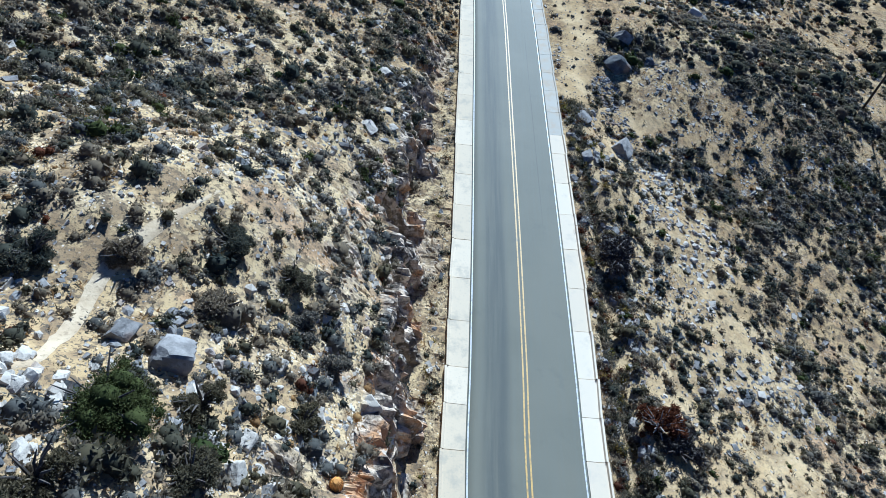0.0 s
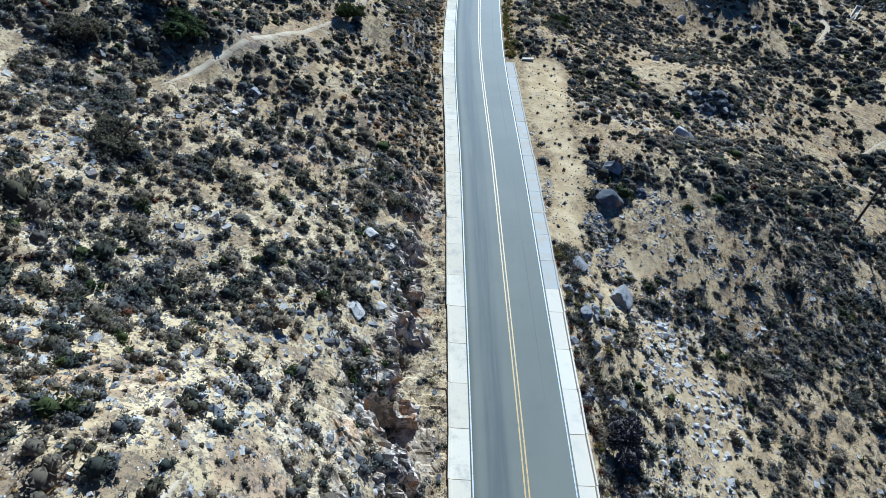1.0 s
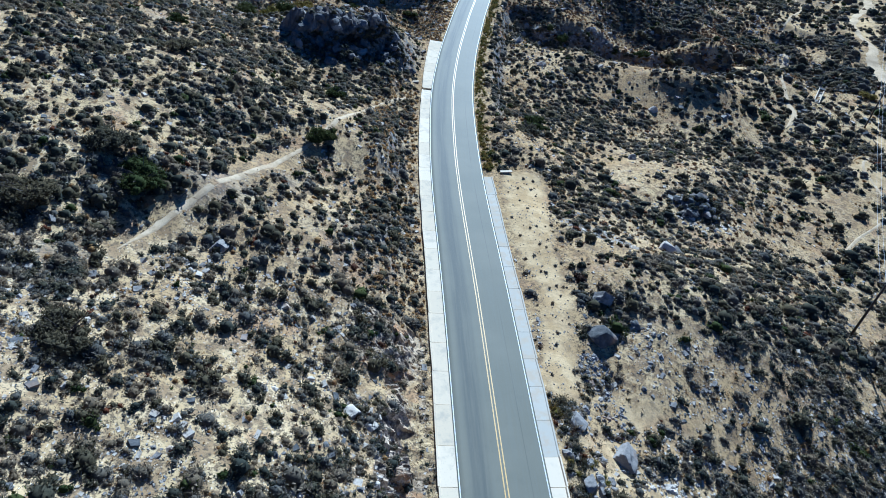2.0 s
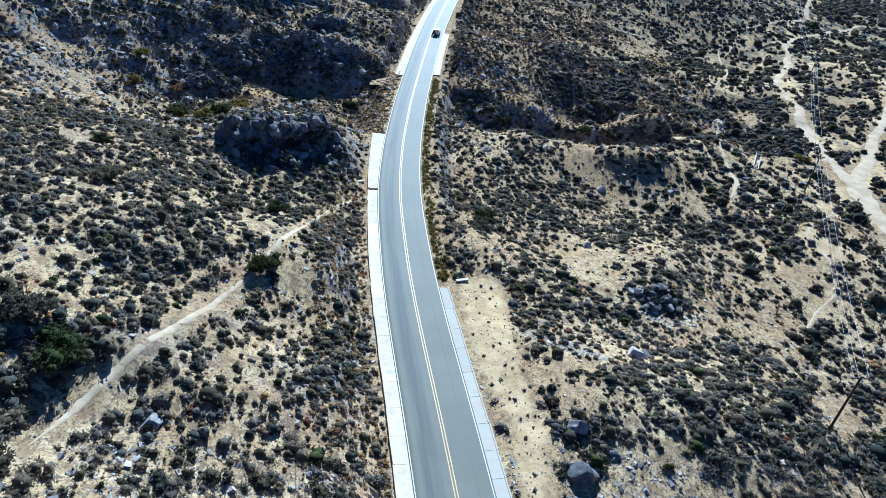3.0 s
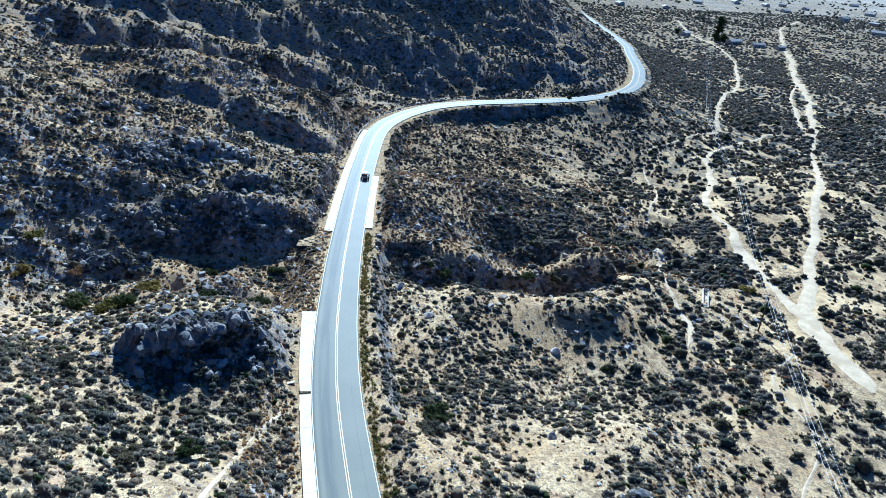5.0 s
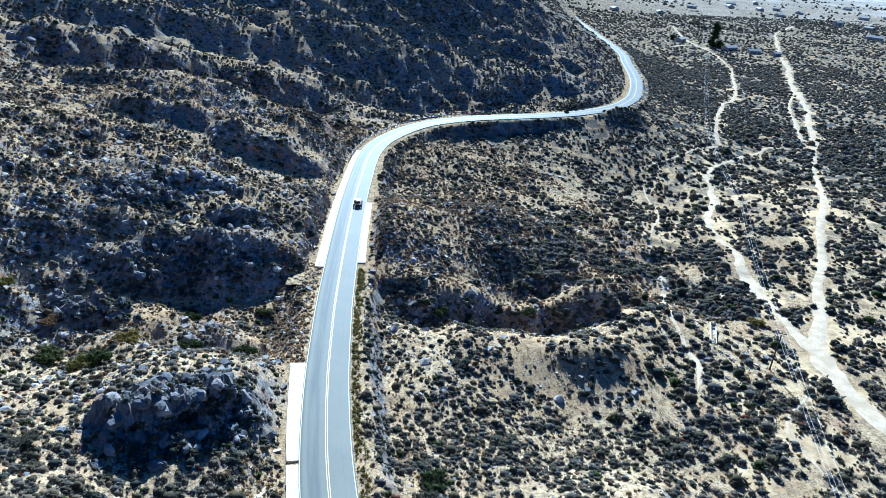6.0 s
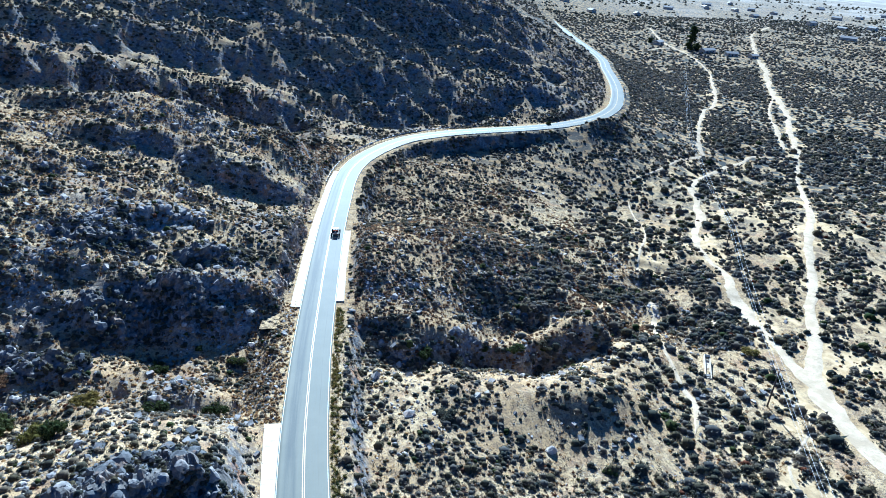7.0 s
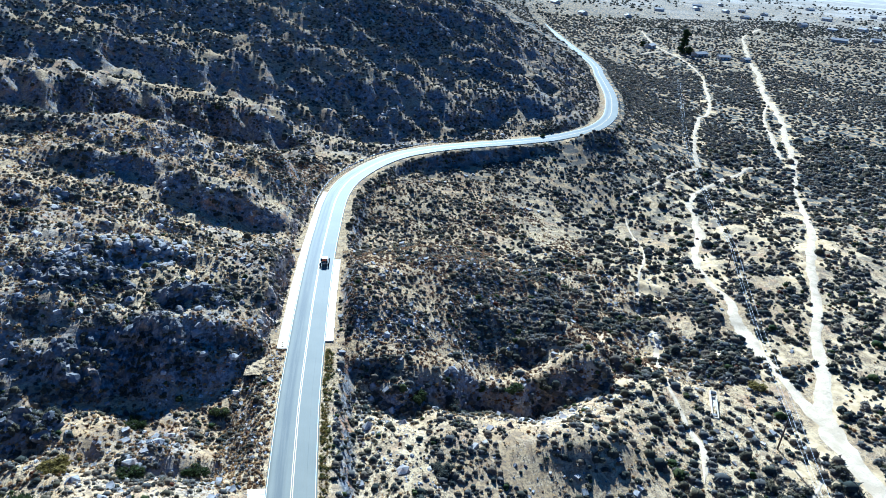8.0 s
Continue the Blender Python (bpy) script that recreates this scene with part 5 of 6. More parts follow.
for k, (x, y, z) in enumerate(CRAGS):
    r = np.random.default_rng(700 + k)
    low = np.flatnonzero(z < np.percentile(z, 70))
    pick = np.r_[r.integers(0, len(x), 60), r.choice(low, 380 if k == 0 else 110)]
    count = len(pick)
    strew("outcrop_brush", [bush_shape(r, 3, 20, 0.34, 0.8, 5, 2) for _ in range(6)], x[pick], y[pick], r.uniform(0.35, 0.95, count), CHAMISE, "dark brush growing out of the outcrop", "brush", sink=0.15, height=z[pick], seed=k)


# ---- single boulders ----
def boulder(x, y, size, seed, material, label, flat=0.75, turn=0.0):
    r = np.random.default_rng(seed)
    verts, tris = rock_shape(r, 4, 9, flat, 0.02)
    me = mesh_of("boulder", verts * size / 2.2, tris, material, True)
    me.set_sharp_from_angle(angle=radians(24))
    ob = new("boulder", me)
    ob.matrix_world = pose(x, y, float(ground_height(np.array([x]), np.array([y]))[0]) + size * flat * 0.06, 0, 0, turn)
    tagged(ob, label, "boulder", "boulders")


for k, (x, y, size, material, label, flat) in enumerate((
    (23.3, 65.2, 3.0, GRANITE, "tall grey granite boulder with a sunlit top", 1.0),
    (21.9, 60.2, 3.5, DARK_ROCK, "large dark granite boulder beside the turnout", 0.85),
    (20.5, 47.2, 3.2, GRANITE, "rounded brown-grey boulder on the bank", 0.7),
    (26.2, 62.4, 1.7, DARK_ROCK, "small dark boulder on bare earth", 0.5),
    (-2.0, 47.9, 2.0, PALE_ROCK, "pale flat-topped boulder above the road cut", 0.5),
    (-0.6, 46.9, 1.5, PALE_ROCK, "small pale blocky boulder above the road cut", 0.55),
    (35.6, 77.2, 2.8, PALE_ROCK, "pale boulder split in two on the slope", 0.8),
    (37.6, 78.0, 2.0, GRANITE, "grey half of a split boulder", 0.8),
    (-2.6, 38.2, 2.0, PALE_ROCK, "flat pale slab on the slope", 0.35),
    (-1.0, 39.4, 1.5, PALE_ROCK, "flat pale slab among brush", 0.35),
    (-7.7, 12.0, 2.2, GRANITE, "big cracked grey block in the brush", 0.75),
    (-9.7, 12.8, 1.6, GRANITE, "grey block beside the sandy trail", 0.7),
    (-10.0, 8.9, 1.2, PALE_ROCK, "flat pale slab in the rock pile", 0.35),
    (-10.4, 8.5, 0.9, PALE_ROCK, "pale slab in the rock pile", 0.4),
    (-11.7, 10.3, 0.9, PALE_ROCK, "pale block in the rock pile", 0.6),
    (-4.5, 13.5, 1.2, PALE_ROCK, "pale slab tilted in the brush", 0.4),
    (-4.8, 9.5, 1.1, PALE_ROCK, "pale block in the brush", 0.6),
    (-4.9, 8.3, 1.2, PALE_ROCK, "pale cracked block in the brush", 0.6),
    (-5.8, 9.3, 0.8, PALE_ROCK, "small pale block in the brush", 0.6),
    (-0.8, 13.4, 1.4, PALE_ROCK, "pale block at the top of the road cut", 0.6),
    (-8.1, 14.5, 0.9, GRANITE, "grey block by the trail", 0.5),
    (-13.4, 63.6, 2.1, GRANITE, "grey boulder standing in the brush", 0.8),
    (-6.4, 123.0, 1.9, PALE_ROCK, "pale boulder below the dark outcrop", 0.9),
    (108.4, 183.2, 3.0, GRANITE, "grey boulder at the foot of the rocky rise", 0.9),
    (56.5, 132.5, 2.2, PALE_ROCK, "pale rounded boulder on the flat", 0.8),
    (43.0, 108.0, 2.0, GRANITE, "grey boulder on the flat", 0.7),
    (16.3, 44.0, 2.2, GRANITE, "slanting grey rib of rock above the gutter", 0.5),
    (16.7, 50.0, 2.4, GRANITE, "slanting grey rib of rock beside the gutter", 0.5),
)):
    boulder(x, y, size, 100 + k, material, label, flat, 37.0 * k)


# ---- single shrubs ----
def shrub(name, x, y, radius, tall, material, label, seed, blades=3600, stems=9, twig=TWIG, leaf=0.16):
    r = np.random.default_rng(seed)
    z = float(ground_height(np.array([x]), np.array([y]))[0]) - 0.05
    thing = empty(name, pose(x, y, z), label, "shrub", "large shrubs")
    for k in range(stems):
        bm = bmesh.new()
        a, u = r.uniform(0, 2 * math.pi), r.uniform(0.3, 0.8)
        tip = Vector((math.cos(a) * u * radius, math.sin(a) * u * radius, tall * r.uniform(0.5, 0.85)))
        mid = tip * 0.5 + Vector((0, 0, 0.12 * tall))
        rod(bm, (0.1 * math.cos(a), 0.1 * math.sin(a), 0), mid, 0.07, 0.045, 6)
        rod(bm, mid, tip, 0.045, 0.015, 5)
        part("stem", bm, twig, thing)
    vs, ts, tips, start = [], [], [], 0
    for k in range(max(3, int(radius * 4))):
        a, u = r.uniform(0, 2 * math.pi), radius * 0.62 * math.sqrt(r.random())
        mound, lt, lump_tips = bush_shape(r, 5, blades // max(3, int(radius * 4)), leaf * 2.6 / radius, 0.85, 6, 3, 0.26, 0.56)
        grow = radius * r.uniform(0.38, 0.58)
        mound = mound * np.array([grow, grow, grow * tall / radius]) + np.array([math.cos(a) * u, math.sin(a) * u, tall * r.uniform(0.1, 0.42)])
        vs.append(mound)
        tips.append(lump_tips)
        ts.append(lt + start)
        start += len(mound)
    crown_ob = new("crown", leaf_mesh("crown", np.vstack(vs), np.vstack(ts), np.concatenate(tips), np.full(start, r.random()), material))
    crown_ob.parent = thing


for k, (x, y, radius, tall, material, label) in enumerate((
    (-8.6, 9.3, 2.2, 1.8, GREEN, "large dark green evergreen shrub by the rock pile"),
    (-9.3, 6.6, 1.4, 1.5, CHAMISE, "dense dark shrub on the slope"),
    (-6.4, 10.6, 1.3, 1.2, CHAMISE, "dark twiggy shrub among pale blocks"),
    (-5.9, 7.6, 1.4, 1.3, CHAMISE, "dark twiggy shrub among pale blocks"),
    (-6.9, 15.2, 1.3, 1.2, SAGE, "grey-brown sagebrush on the slope"),
    (-3.9, 16.2, 1.1, 1.1, SAGE, "grey-brown sagebrush near the cut"),
    (-3.2, 11.0, 1.0, 1.0, CHAMISE, "dark twiggy shrub near the cut"),
    (-10.5, 16.4, 1.2, 1.1, SAGE, "grey-brown sagebrush beside the trail"),
    (-4.7, 18.8, 1.3, 1.2, CHAMISE, "dark shrub on the slope"),
    (-2.6, 14.2, 1.0, 1.0, SAGE, "grey-brown sagebrush near the cut"),
    (-7.4, 19.0, 1.3, 1.1, CHAMISE, "dark shrub beside the trail"),
    (-13.5, 15.5, 1.4, 1.2, CHAMISE, "dark shrub beside the trail"),
    (-20.2, 49.4, 2.5, 2.5, CHAMISE, "broad dark olive shrub on the slope"),
    (-27.2, 63.5, 2.6, 2.6, CHAMISE, "broad dark shrub near the ridge"),
    (-20.2, 68.5, 3.2, 2.8, GREEN, "large dark green shrub in the gully"),
    (-23.5, 72.5, 2.6, 2.6, CHAMISE, "dark shrub in the gully"),
    (-7.0, 87.2, 1.9, 2.3, GREEN, "dark green shrub beside the footpath"),
    (-5.4, 88.6, 1.7, 2.1, GREEN, "dark green shrub beside the footpath"),
    (25.0, 109.8, 2.4, 2.0, CHAMISE, "olive shrub on the flat below the road"),
    (27.2, 113.5, 2.6, 2.2, GREEN, "dark green shrub on the flat below the road"),
    (-23.6, 150.0, 2.8, 2.8, GREEN, "green shrub in the gully"),
    (-31.8, 164.2, 2.3, 2.0, WEED, "yellow-green willow shrub in the gully"),
    (-32.4, 155.0, 2.4, 2.2, WEED, "yellowing willow shrub in the gully"),
    (-18.8, 144.8, 2.6, 2.6, WEED, "yellow-green willow shrub in the gully"),
    (-15.6, 143.4, 2.2, 3.2, GREEN, "tall olive green shrub in the gully"),
    (-12.6, 152.6, 2.3, 2.0, WEED, "yellowing willow shrub in the gully"),
    (-25.0, 160.0, 1.9, 1.6, BROWN, "rusty brown shrub in the gully"),
    (9.1, 163.7, 2.0, 1.8, GREEN, "dark green shrub at the foot of the crag"),
    (-3.1, 163.3, 2.2, 1.9, GREEN, "dark green shrub at the foot of the crag"),
    (5.0, 148.8, 2.2, 1.8, GREEN, "dark green shrub above the culvert"),
    (-3.0, 148.3, 2.2, 1.8, GREEN, "dark green shrub above the culvert"),
    (-14.7, 164.3, 2.0, 1.7, CHAMISE, "dark shrub on the rocky hillside"),
    (-19.3, 119.6, 2.1, 1.9, CHAMISE, "dark olive shrub on the slope"),
    (-23.0, 98.4, 2.2, 2.0, CHAMISE, "dark olive shrub on the slope"),
    (-26.3, 111.6, 2.1, 1.8, GREEN, "olive green shrub on the slope"),
    (-11.1, 102.0, 1.9, 1.8, CHAMISE, "dark shrub on the slope"),
    (-5.1, 103.8, 1.8, 1.7, GREEN, "dark green shrub below the outcrop"),
    (50.2, 161.3, 2.4, 2.2, CHAMISE, "dark shrub in the ravine"),
    (44.0, 161.9, 2.2, 2.0, GREEN, "dark green shrub in the ravine"),
    (64.5, 162.3, 2.6, 2.2, GREEN, "olive green shrub in the ravine"),
    (72.2, 164.2, 2.4, 2.0, CHAMISE, "dark shrub in the ravine"),
    (40.9, 142.1, 2.0, 1.6, CHAMISE, "dark shrub on the pale flat"),
    (155.5, 317.5, 1.6, 2.2, GREEN, "dark shrub at the road's edge"),
    (118.0, 152.0, 2.6, 2.2, WEED, "yellowish shrub beside the wash"),
)):
    shrub("shrub", x, y, radius, tall, material, label, 300 + k, 12000 if k < 1 else 7000 if k < 12 else 3000, leaf=0.06 if k < 1 else 0.09 if k < 12 else 0.16)
shrub("burnt_shrub", 16.5, 31.6, 2.0, 2.0, TWIG, "blackened leafless shrub beside the gutter", 340, 3000, 22)
shrub("dead_shrub", 16.4, 17.6, 1.6, 1.8, RUST, "dead rust-brown shrub with bare branches", 341, 2200, 30, BARE_TWIG)
shrub("dead_shrub", 17.3, 16.2, 1.7, 1.7, TWIG, "blackened dead shrub beside the ditch", 342, 2600, 20)


def barrel_cactus(x, y, wide, tall):
    cactus = empty("barrel_cactus", pose(x, y, float(ground_height(np.array([x]), np.array([y]))[0])), "golden-orange ribbed barrel cactus among pale stones", "cactus")
    bm = bmesh.new()
    rings = []
    for z, r in ((-0.08, 0.75), (0.12, 0.92), (0.4, 1.0), (0.68, 0.95), (0.88, 0.72), (0.98, 0.35)):
        rings.append([bm.verts.new((r * wide / 2 * (1 + 0.07 * (-1) ** k) * math.cos(k * math.tau / 36), r * wide / 2 * (1 + 0.07 * (-1) ** k) * math.sin(k * math.tau / 36), z * tall)) for k in range(36)])
    for a, b in zip(rings, rings[1:]):
        for k in range(36):
            bm.faces.new((a[k], a[(k + 1) % 36], b[(k + 1) % 36], b[k]))
    bm.faces.new(rings[-1])
    part("body", bm, GOLD_SPINE, cactus)


barrel_cactus(-1.7, 8.9, 0.5, 0.6)


# ---- power line ----
POLES = [(84.0, 8.0), (58.0, 68.2), (105.9, 134.8), (154.0, 200.3), (212.7, 289.5), (285.0, 383.0), (359.4, 475.7)]
TALL = 9.0


def level(x, y):
    return float(ground_height(np.array([float(x)]), np.array([float(y)]))[0])


def utility_pole(x, y, heading):
    pole = empty("utility_pole", pose(x, y, level(x, y), 0, 0, heading), "dark wooden utility pole with a crossarm", "utility pole", "utility poles along the wash")
    bm = bmesh.new()
    rod(bm, (0, 0, -0.4), (0, 0, TALL), 0.17, 0.11, 12)
    part("shaft", bm, POLE_WOOD, pole, smooth_faces=True)
    bm = bmesh.new()
    box(bm, (2.1, 0.11, 0.13), (0, 0.12, TALL - 0.35), bevel=0.015)
    part("crossarm", bm, POLE_WOOD, pole)
    bm = bmesh.new()
    for sx in (-1, 1):
        rod(bm, (sx * 0.75, 0.14, TALL - 0.4), (0, 0.14, TALL - 1.05), 0.025, sides=6)
    part("brace", bm, STEEL, pole)
    for sx in (-0.9, -0.25, 0.9):
        bm = bmesh.new()
        rod(bm, (sx, 0.12, TALL - 0.29), (sx, 0.12, TALL - 0.18), 0.03, 0.05, 10)
        rod(bm, (sx, 0.12, TALL - 0.18), (sx, 0.12, TALL - 0.08), 0.055, 0.035, 10)
        part("insulator", bm, PORCELAIN, pole)


for k, (x, y) in enumerate(POLES[1:], 1):
    before, after = POLES[k - 1], POLES[min(k + 1, len(POLES) - 1)]
    utility_pole(x, y, math.degrees(math.atan2(after[1] - before[1], after[0] - before[0])) - 90)
wires = empty("power_line", Matrix(), "bright aluminium wires strung between utility poles", "power line")
for sx in (-0.9, -0.25, 0.9):
    bm = bmesh.new()
    for a, b in zip(POLES, POLES[1:]):
        ends = []
        for k, p in ((POLES.index(a), a), (POLES.index(b), b)):
            before, after = POLES[max(k - 1, 0)], POLES[min(k + 1, len(POLES) - 1)]
            d = Vector((after[0] - before[0], after[1] - before[1], 0)).normalized()
            low = level(*p) if p != POLES[0] else level(58.0, 68.2) + 6
            ends.append(Vector((p[0] + d.y * sx, p[1] - d.x * sx, low + TALL - 0.05)))
        sag, run = 0.014 * (ends[1] - ends[0]).length, 14
        spots = [ends[0].lerp(ends[1], u / run) - Vector((0, 0, sag * 4 * (u / run) * (1 - u / run))) for u in range(run + 1)]
        for p, q in zip(spots, spots[1:]):
            rod(bm, p, q, 0.012, sides=4)
    part("wire", bm, WIRE, wires)


# ---- guard rail round the bend ----
def guard_rail(first, last, s):
    rail = empty("guard_rail", Matrix(), "galvanised steel guard rail on posts round the bend", "guard rail")
    idx = np.arange(first, last, 1.0)
    section = [(0.0, 0.40), (0.06, 0.45), (0.0, 0.53), (0.06, 0.61), (0.0, 0.68), (-0.012, 0.68), (0.048, 0.61), (-0.012, 0.53), (0.048, 0.45), (-0.012, 0.40)]
    rows = np.stack([at_side(idx, np.full(len(idx), s + a), z) for a, z in section], 1)
    n, m = rows.shape[:2]
    k = (np.arange(n - 1)[:, None] * m + np.arange(m)[None, :])
    nxt = np.roll(k, -1, axis=1)
    beam = new("beam", mesh_of("beam", rows.reshape(-1, 3), np.stack([k, nxt, nxt + m, k + m], 2).reshape(-1, 4), STEEL))
    beam.parent = rail
    for i in np.arange(first, last, 1.9 / 1.5):
        p = at_side([i], s - 0.09)[0]
        bm = bmesh.new()
        box(bm, (0.13, 0.15, 1.6), (p[0], p[1], p[2] - 0.08), bevel=0.008)
        part("post", bm, POLE_WOOD, rail)


def near(x, y):
    return float(beside(ROADLINE, np.array([x]), np.array([y]))[0][0])


guard_rail(near(47.5, 250), near(112, 310), -5.4)
guard_rail(near(208, 340), near(250, 402), 4.3)


# ---- culvert walls ----
def headwall(x, y, size, turn, label):
    wall = empty("headwall", pose(x, y, level(x, y), 0, 0, turn), label, "culvert headwall")
    bm = bmesh.new()
    box(bm, (size[0], 0.3, size[1] + 0.8), (0, 0, size[1] / 2 - 0.4), bevel=0.03)
    part("wall", bm, CONCRETE, wall)
    bm = bmesh.new()
    box(bm, (size[0] + 0.16, 0.42, 0.14), (0, 0, size[1] + 0.07), bevel=0.03)
    part("coping", bm, CONCRETE, wall)


headwall(18.0, 91.6, (1.5, 0.18), 6, "low concrete culvert wall at the gutter's end")
headwall(7.7, 121.0, (1.0, 0.12), 8, "low concrete spillway wall beside the apron")


# ---- concrete trough on the flat ----
def trough(x, y, turn):
    thing = empty("trough", pose(x, y, level(x, y), 0, 0, turn), "long pale concrete trough with a dark hatch", "trough")
    for sx in (-0.55, 0.55):
        bm = bmesh.new()
        box(bm, (0.22, 9.0, 0.9), (sx, 0, 0.2), bevel=0.03)
        part("side_wall", bm, CONCRETE, thing)
    for sy in (-4.4, 4.4):
        bm = bmesh.new()
        box(bm, (0.88, 0.2, 0.8), (0, sy, 0.2), bevel=0.03)
        part("end_wall", bm, CONCRETE, thing)
    bm = bmesh.new()
    box(bm, (0.86, 8.5, 0.2), (0, 0, -0.05))
    part("floor_slab", bm, DUSTY, thing)
    bm = bmesh.new()
    box(bm, (1.1, 0.9, 0.12), (0, 3.7, 0.72), bevel=0.02)
    part("hatch", bm, BLACK, thing, "dark metal hatch")


trough(103.0, 148.6, -38)


# ---- farmstead and settlement on the plain ----
def house(x, y, size, turn, label, roof_colour=ROOFING):
    home = empty("house", pose(x, y, level(x, y), 0, 0, turn), label, "house", "houses on the plain")
    w, d, h = size
    bm = bmesh.new()
    box(bm, (w, d, h + 0.6), (0, 0, h / 2 - 0.3), bevel=0.03)
    part("wall", bm, STUCCO, home)
    bm = bmesh.new()
    e, ridge = 0.5, h + d * 0.22
    quad = [bm.verts.new(v) for v in ((-w / 2 - e, -d / 2 - e, h), (w / 2 + e, -d / 2 - e, h), (w / 2 + e, d / 2 + e, h), (-w / 2 - e, d / 2 + e, h), (-w / 2 - e, 0, ridge), (w / 2 + e, 0, ridge))]
    for f in ((0, 1, 5, 4), (2, 3, 4, 5), (0, 4, 3), (1, 2, 5), (3, 2, 1, 0)):
        bm.faces.new([quad[k] for k in f])
    part("roof", bm, roof_colour, home)
    for sx in (-0.3, 0.3):
        bm = bmesh.new()
        box(bm, (1.4, 0.12, 1.2), (sx * w, -d / 2 - 0.03, h * 0.55))
        part("window", bm, GLASS_DARK, home)
    bm = bmesh.new()
    box(bm, (1.0, 0.12, 2.1), (0, -d / 2 - 0.03, 1.05))
    part("door", bm, POLE_WOOD, home)


house(522, 640, (17, 8, 3.2), 10, "long low pale farmhouse beside a tall tree")
house(538, 622, (12, 7, 3.0), -20, "pale farm shed near the farmhouse")
house(556, 610, (9, 6, 2.8), 5, "small pale outbuilding near the farmhouse")
house(497, 690, (14, 7, 3.0), 30, "pale barn by the track")
town = np.random.default_rng(9)
for k in range(30):
    d, a = town.uniform(1080, 1650), radians(town.uniform(27, 56))
    house(d * math.sin(a), 60 + d * math.cos(a), (town.uniform(9, 20), town.uniform(7, 11), town.uniform(2.8, 4.5)), town.uniform(0, 180), "pale house of the distant settlement")


def tall_tree(x, y, height, spread, seed):
    r = np.random.default_rng(seed)
    tree = empty("tree", pose(x, y, level(x, y)), "tall dark tree beside the farmhouse", "tree", "trees")
    bm = bmesh.new()
    rod(bm, (0, 0, -0.3), (0.2, 0, height * 0.45), 0.55, 0.35, 10)
    rod(bm, (0.2, 0, height * 0.45), (0, 0.2, height * 0.9), 0.35, 0.08, 8)
    for k in range(10):
        a, u = r.uniform(0, 6.28), r.uniform(0.2, 0.75)
        rod(bm, (0.1, 0, height * u), (math.cos(a) * spread * 0.7, math.sin(a) * spread * 0.7, height * (u + 0.12)), 0.16, 0.04, 6)
    part("trunk", bm, TWIG, tree)
    vs, ts, tips, start = [], [], [], 0
    for k in range(44):
        h = (k + 0.5) / 44
        a, u = r.uniform(0, 6.28), spread * r.uniform(0.15, 0.62) * (1.0 if h < 0.85 else 0.6)
        v, t, tip = bush_shape(r, 4, 40, 0.4, 0.9, 6, 3)
        v = v * spread * r.uniform(0.34, 0.52) + np.array([math.cos(a) * u, math.sin(a) * u, height * (0.08 + 0.84 * h) - 1.0])
        vs.append(v)
        ts.append(t + start)
        tips.append(tip)
        start += len(v)
    crown_ob = new("crown", leaf_mesh("crown", np.vstack(vs), np.vstack(ts), np.concatenate(tips), np.full(start, r.random()), GREEN))
    crown_ob.parent = tree


tall_tree(508, 650, 27, 7.0, 1)
tall_tree(517, 652, 8, 5.0, 2)
tall_tree(493, 700, 6, 4.0, 3)
x, y = town.uniform(420, 1500, 5200), town.uniform(780, 1700, 5200)
keep = (np.hypot(x, y) > 1000) & (town.random(len(x)) < np.clip(0.35 + 0.9 * fbm(x, y, 130, 3, 49), 0.03, 1))
strew("far_trees", [bush_shape(town, 2, 8, 0.5, 0.9, 5, 2) for _ in range(8)], x[keep], y[keep], town.uniform(1.6, 4.6, keep.sum()), CHAMISE, "dark trees among the distant houses", "trees", seed=2)


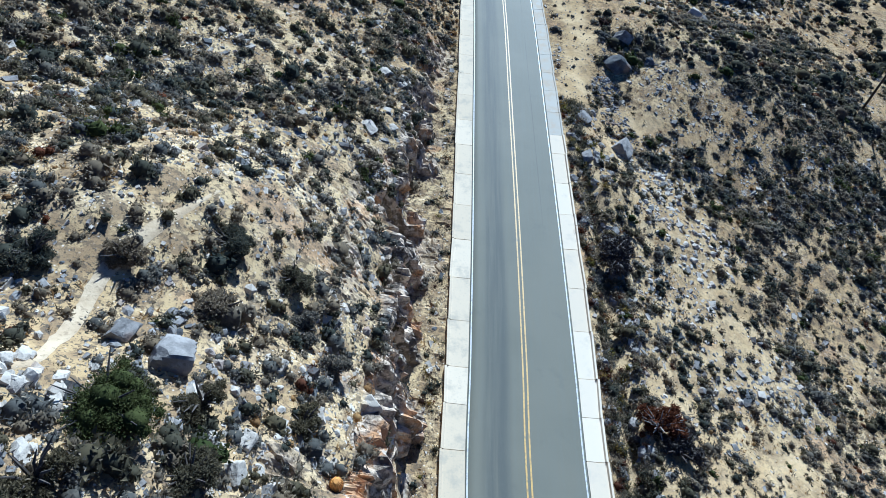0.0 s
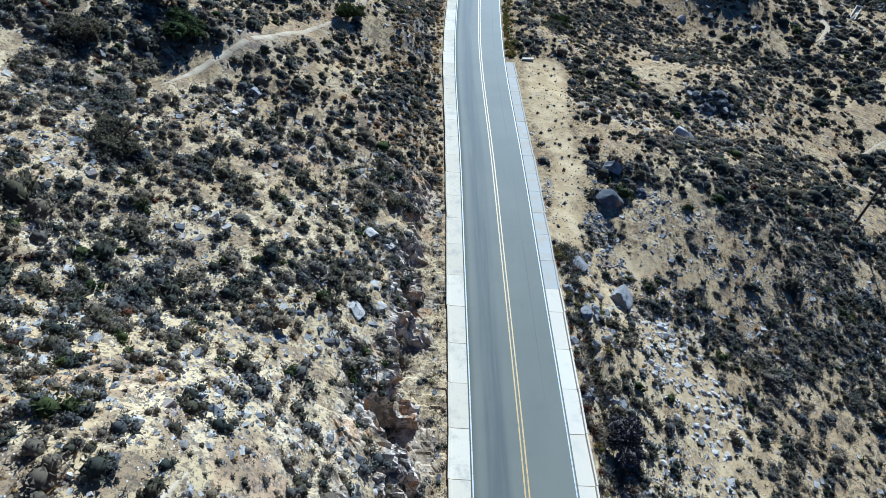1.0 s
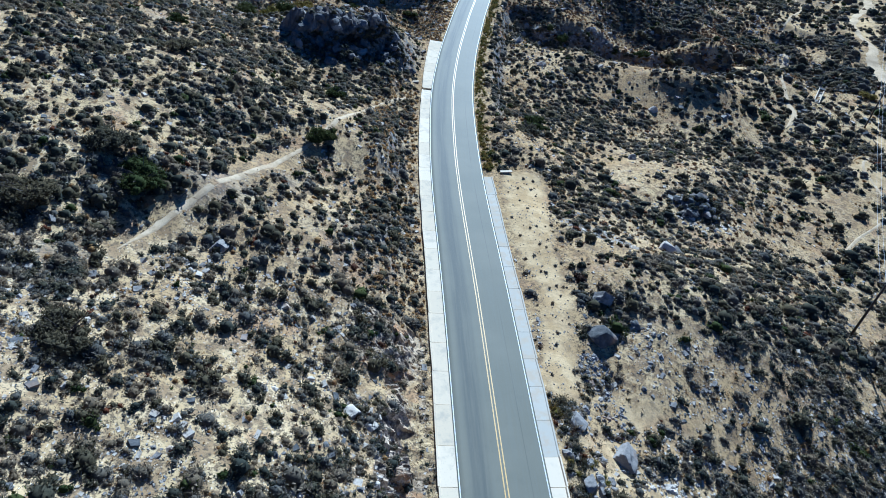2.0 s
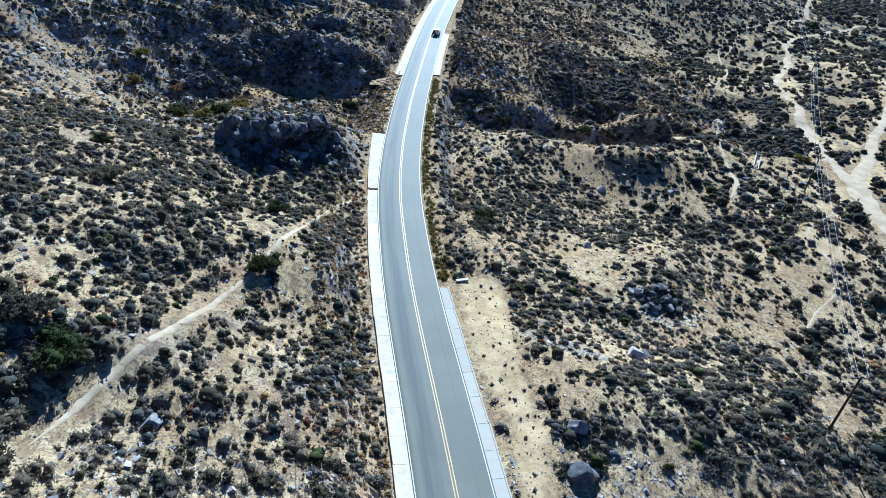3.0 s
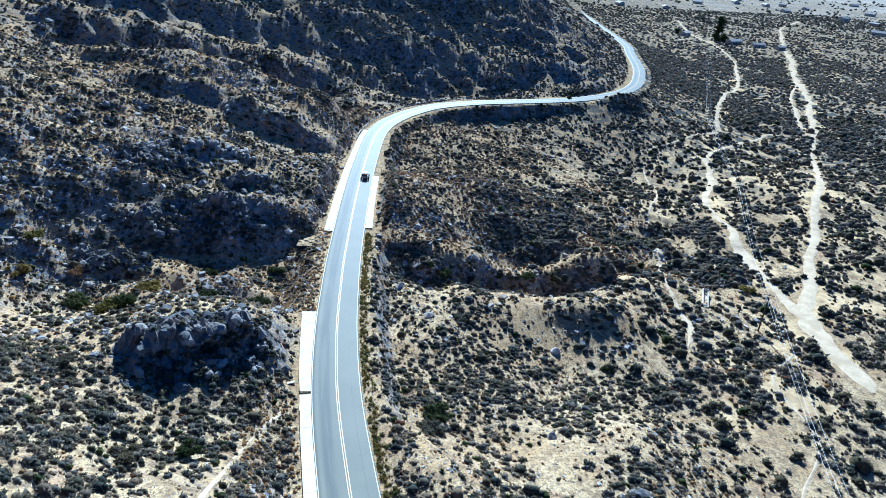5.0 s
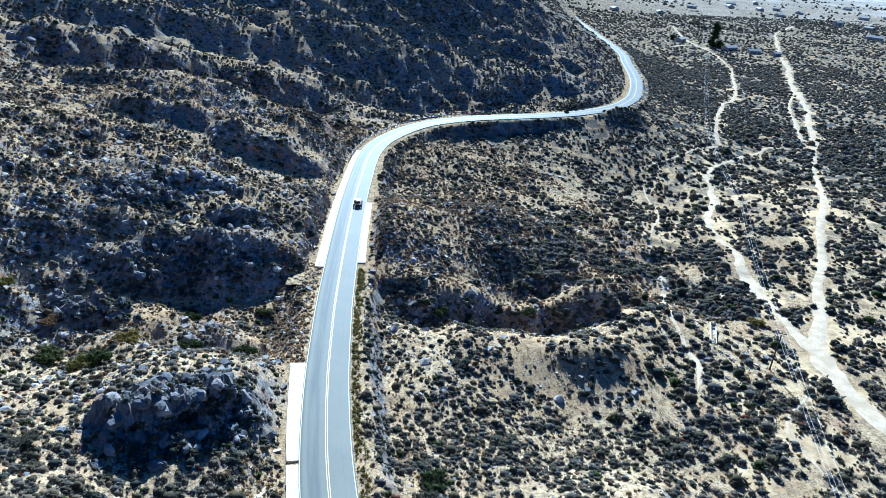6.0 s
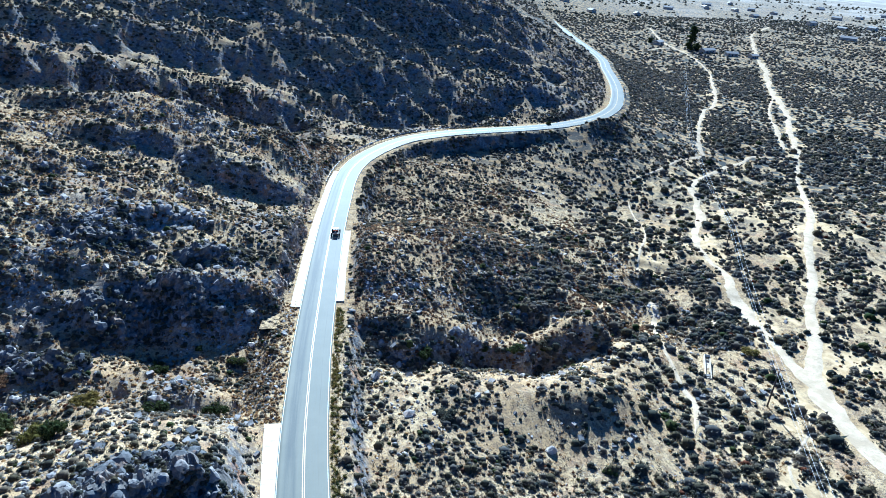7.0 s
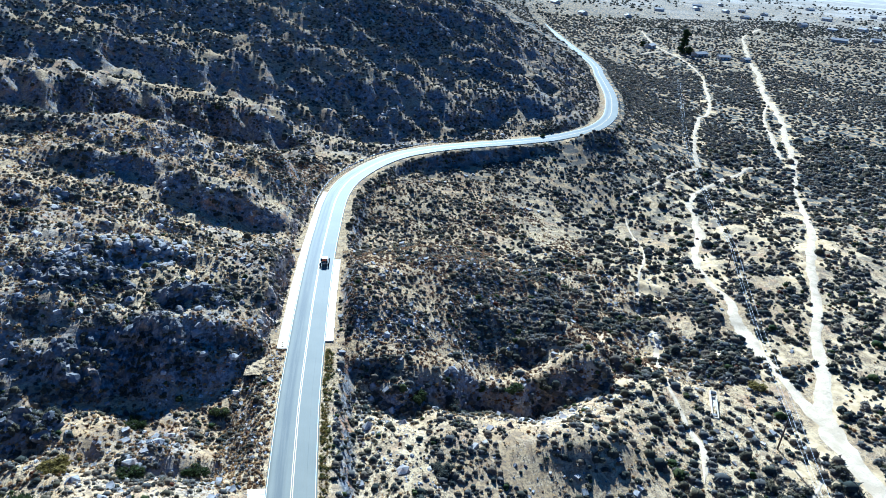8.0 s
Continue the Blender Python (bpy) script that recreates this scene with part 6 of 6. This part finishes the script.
# ---- the buggy on the road ----
def buggy(m):
    car = empty("dune_buggy", m, "black tube-frame off-road buggy with silver roof and orange tail", "buggy")
    bm = bmesh.new()
    for sx in (-1, 1):
        tube(bm, [(sx * 0.45, 1.75, 0.55), (sx * 0.62, 0.9, 0.5), (sx * 0.68, -0.7, 0.5), (sx * 0.5, -1.65, 0.7)], 0.032)
        tube(bm, [(sx * 0.42, 1.7, 0.75), (sx * 0.62, 0.75, 1.05), (sx * 0.6, 0.35, 1.62), (sx * 0.58, -0.6, 1.66), (sx * 0.5, -1.55, 1.1), (sx * 0.5, -1.65, 0.7)], 0.032)
        tube(bm, [(sx * 0.62, 0.75, 1.05), (sx * 0.66, -0.7, 1.0), (sx * 0.58, -0.6, 1.66)], 0.028)
        tube(bm, [(sx * 0.66, -0.7, 1.0), (sx * 0.68, -0.7, 0.5)], 0.028)
        tube(bm, [(sx * 0.62, 0.75, 1.05), (sx * 0.62, 0.9, 0.5)], 0.028)
    for y, z, w in ((1.72, 0.65, 0.43), (0.75, 1.05, 0.62), (0.35, 1.62, 0.6), (-0.6, 1.66, 0.58), (-1.55, 1.1, 0.5), (-1.65, 0.7, 0.5)):
        tube(bm, [(-w, y, z), (w, y, z)], 0.03)
    part("roll_cage", bm, BLACK, car)
    bm = bmesh.new()
    box(bm, (1.2, 2.5, 0.06), (0, 0.2, 0.47), bevel=0.02)
    part("floor_pan", bm, BLACK, car)
    bm = bmesh.new()
    box(bm, (1.24, 1.1, 0.05), (0, -0.1, 1.7), bevel=0.02)
    part("roof_panel", bm, SILVER, car, "silver roof panel")
    bm = bmesh.new()
    box(bm, (0.86, 0.95, 0.09), (0, 1.25, 0.92), Matrix.Rotation(-0.3, 4, "X"), bevel=0.04)
    part("bonnet", bm, SILVER, car, "silver bonnet")
    for sx in (-1, 1):
        bm = bmesh.new()
        box(bm, (0.04, 1.4, 0.42), (sx * 0.66, 0.05, 0.76), bevel=0.015)
        part("side_panel", bm, BLACK, car)
    bm = bmesh.new()
    box(bm, (1.08, 0.42, 0.16), (0, -0.85, 1.5), Matrix.Rotation(0.45, 4, "X"), bevel=0.03)
    part("tail_panel", bm, ORANGE, car, "orange tail panel")
    bm = bmesh.new()
    box(bm, (0.72, 0.62, 0.48), (0, -1.25, 0.82), bevel=0.06)
    for sx in (-0.22, 0.22):
        rod(bm, (sx, -1.25, 1.05), (sx, -1.25, 1.25), 0.09, sides=12)
    part("engine", bm, STEEL, car)
    bm = bmesh.new()
    tube(bm, [(0.25, -1.4, 0.7), (0.28, -1.75, 0.75), (0.28, -1.85, 1.0)], 0.05)
    part("exhaust", bm, STEEL, car)
    for sx in (-0.32, 0.32):
        bm = bmesh.new()
        box(bm, (0.48, 0.5, 0.16), (sx, 0.05, 0.62), bevel=0.05)
        box(bm, (0.46, 0.14, 0.75), (sx, -0.28, 0.98), Matrix.Rotation(0.2, 4, "X"), bevel=0.05)
        part("seat", bm, SEAT_CLOTH, car)
        bm = bmesh.new()
        rod(bm, (sx * 1.25, -1.68, 0.95), (sx * 1.25, -1.74, 0.95), 0.06, sides=14)
        part("tail_light", bm, RED_LENS, car)
    bm = bmesh.new()
    box(bm, (1.1, 0.09, 0.1), (0, 0.5, 1.72), bevel=0.02)
    part("light_bar", bm, BLACK, car)
    bm = bmesh.new()
    bmesh.ops.create_cone(bm, cap_ends=False, segments=20, radius1=0.17, radius2=0.17, depth=0.03, matrix=Matrix.Translation((-0.32, 0.55, 1.02)) @ Matrix.Rotation(1.1, 4, "X"))
    part("steering_wheel", bm, RUBBER, car)
    for sx in (-1, 1):
        for y, r, wide in ((1.5, 0.40, 0.26), (-1.35, 0.45, 0.36)):
            bm = bmesh.new()
            for dy, z in ((-0.18, 0.5), (0.18, 0.5), (0.0, 0.68)):
                rod(bm, (sx * 0.45, y + dy, z + 0.05), (sx * 0.84, y, r + (z - 0.5) * 0.4), 0.026, sides=6)
            part("suspension_arm", bm, STEEL, car)
            wheel = new("wheel")
            wheel.parent, wheel.matrix_local = car, pose(sx * 0.96, y, r, 0, 90, 0)
            bm = bmesh.new()
            profile = [(r * 0.56, -wide / 2), (r * 0.9, -wide / 2), (r, -wide * 0.32), (r, wide * 0.32), (r * 0.9, wide / 2), (r * 0.56, wide / 2)]
            rings = [[bm.verts.new((q * math.cos(k * math.tau / 28), q * math.sin(k * math.tau / 28), h)) for k in range(28)] for q, h in profile]
            for a, b in zip(rings, rings[1:] + rings[:1]):
                for k in range(28):
                    bm.faces.new((a[k], a[(k + 1) % 28], b[(k + 1) % 28], b[k]))
            for k in range(28):
                a = (k + 0.5) * math.tau / 28
                box(bm, (0.05, 0.05, wide * 0.9), (math.cos(a) * r, math.sin(a) * r, 0), Matrix.Rotation(a, 4, "Z"))
            bmesh.ops.recalc_face_normals(bm, faces=bm.faces)
            part("tyre", bm, RUBBER, wheel)
            bm = bmesh.new()
            rod(bm, (0, 0, -wide * 0.35), (0, 0, wide * 0.35), r * 0.55, sides=24)
            rod(bm, (0, 0, -wide * 0.45), (0, 0, wide * 0.45), r * 0.18, sides=12)
            part("rim", bm, STEEL, wheel)


spot = near(36.3, 212.0)
place = at_side([spot], 1.25, 0.0)[0]
heading = WAY[int(spot)]
buggy(pose(place[0], place[1], place[2] - 0.02, -1.6, 0, math.degrees(math.atan2(heading[1], heading[0])) - 90))
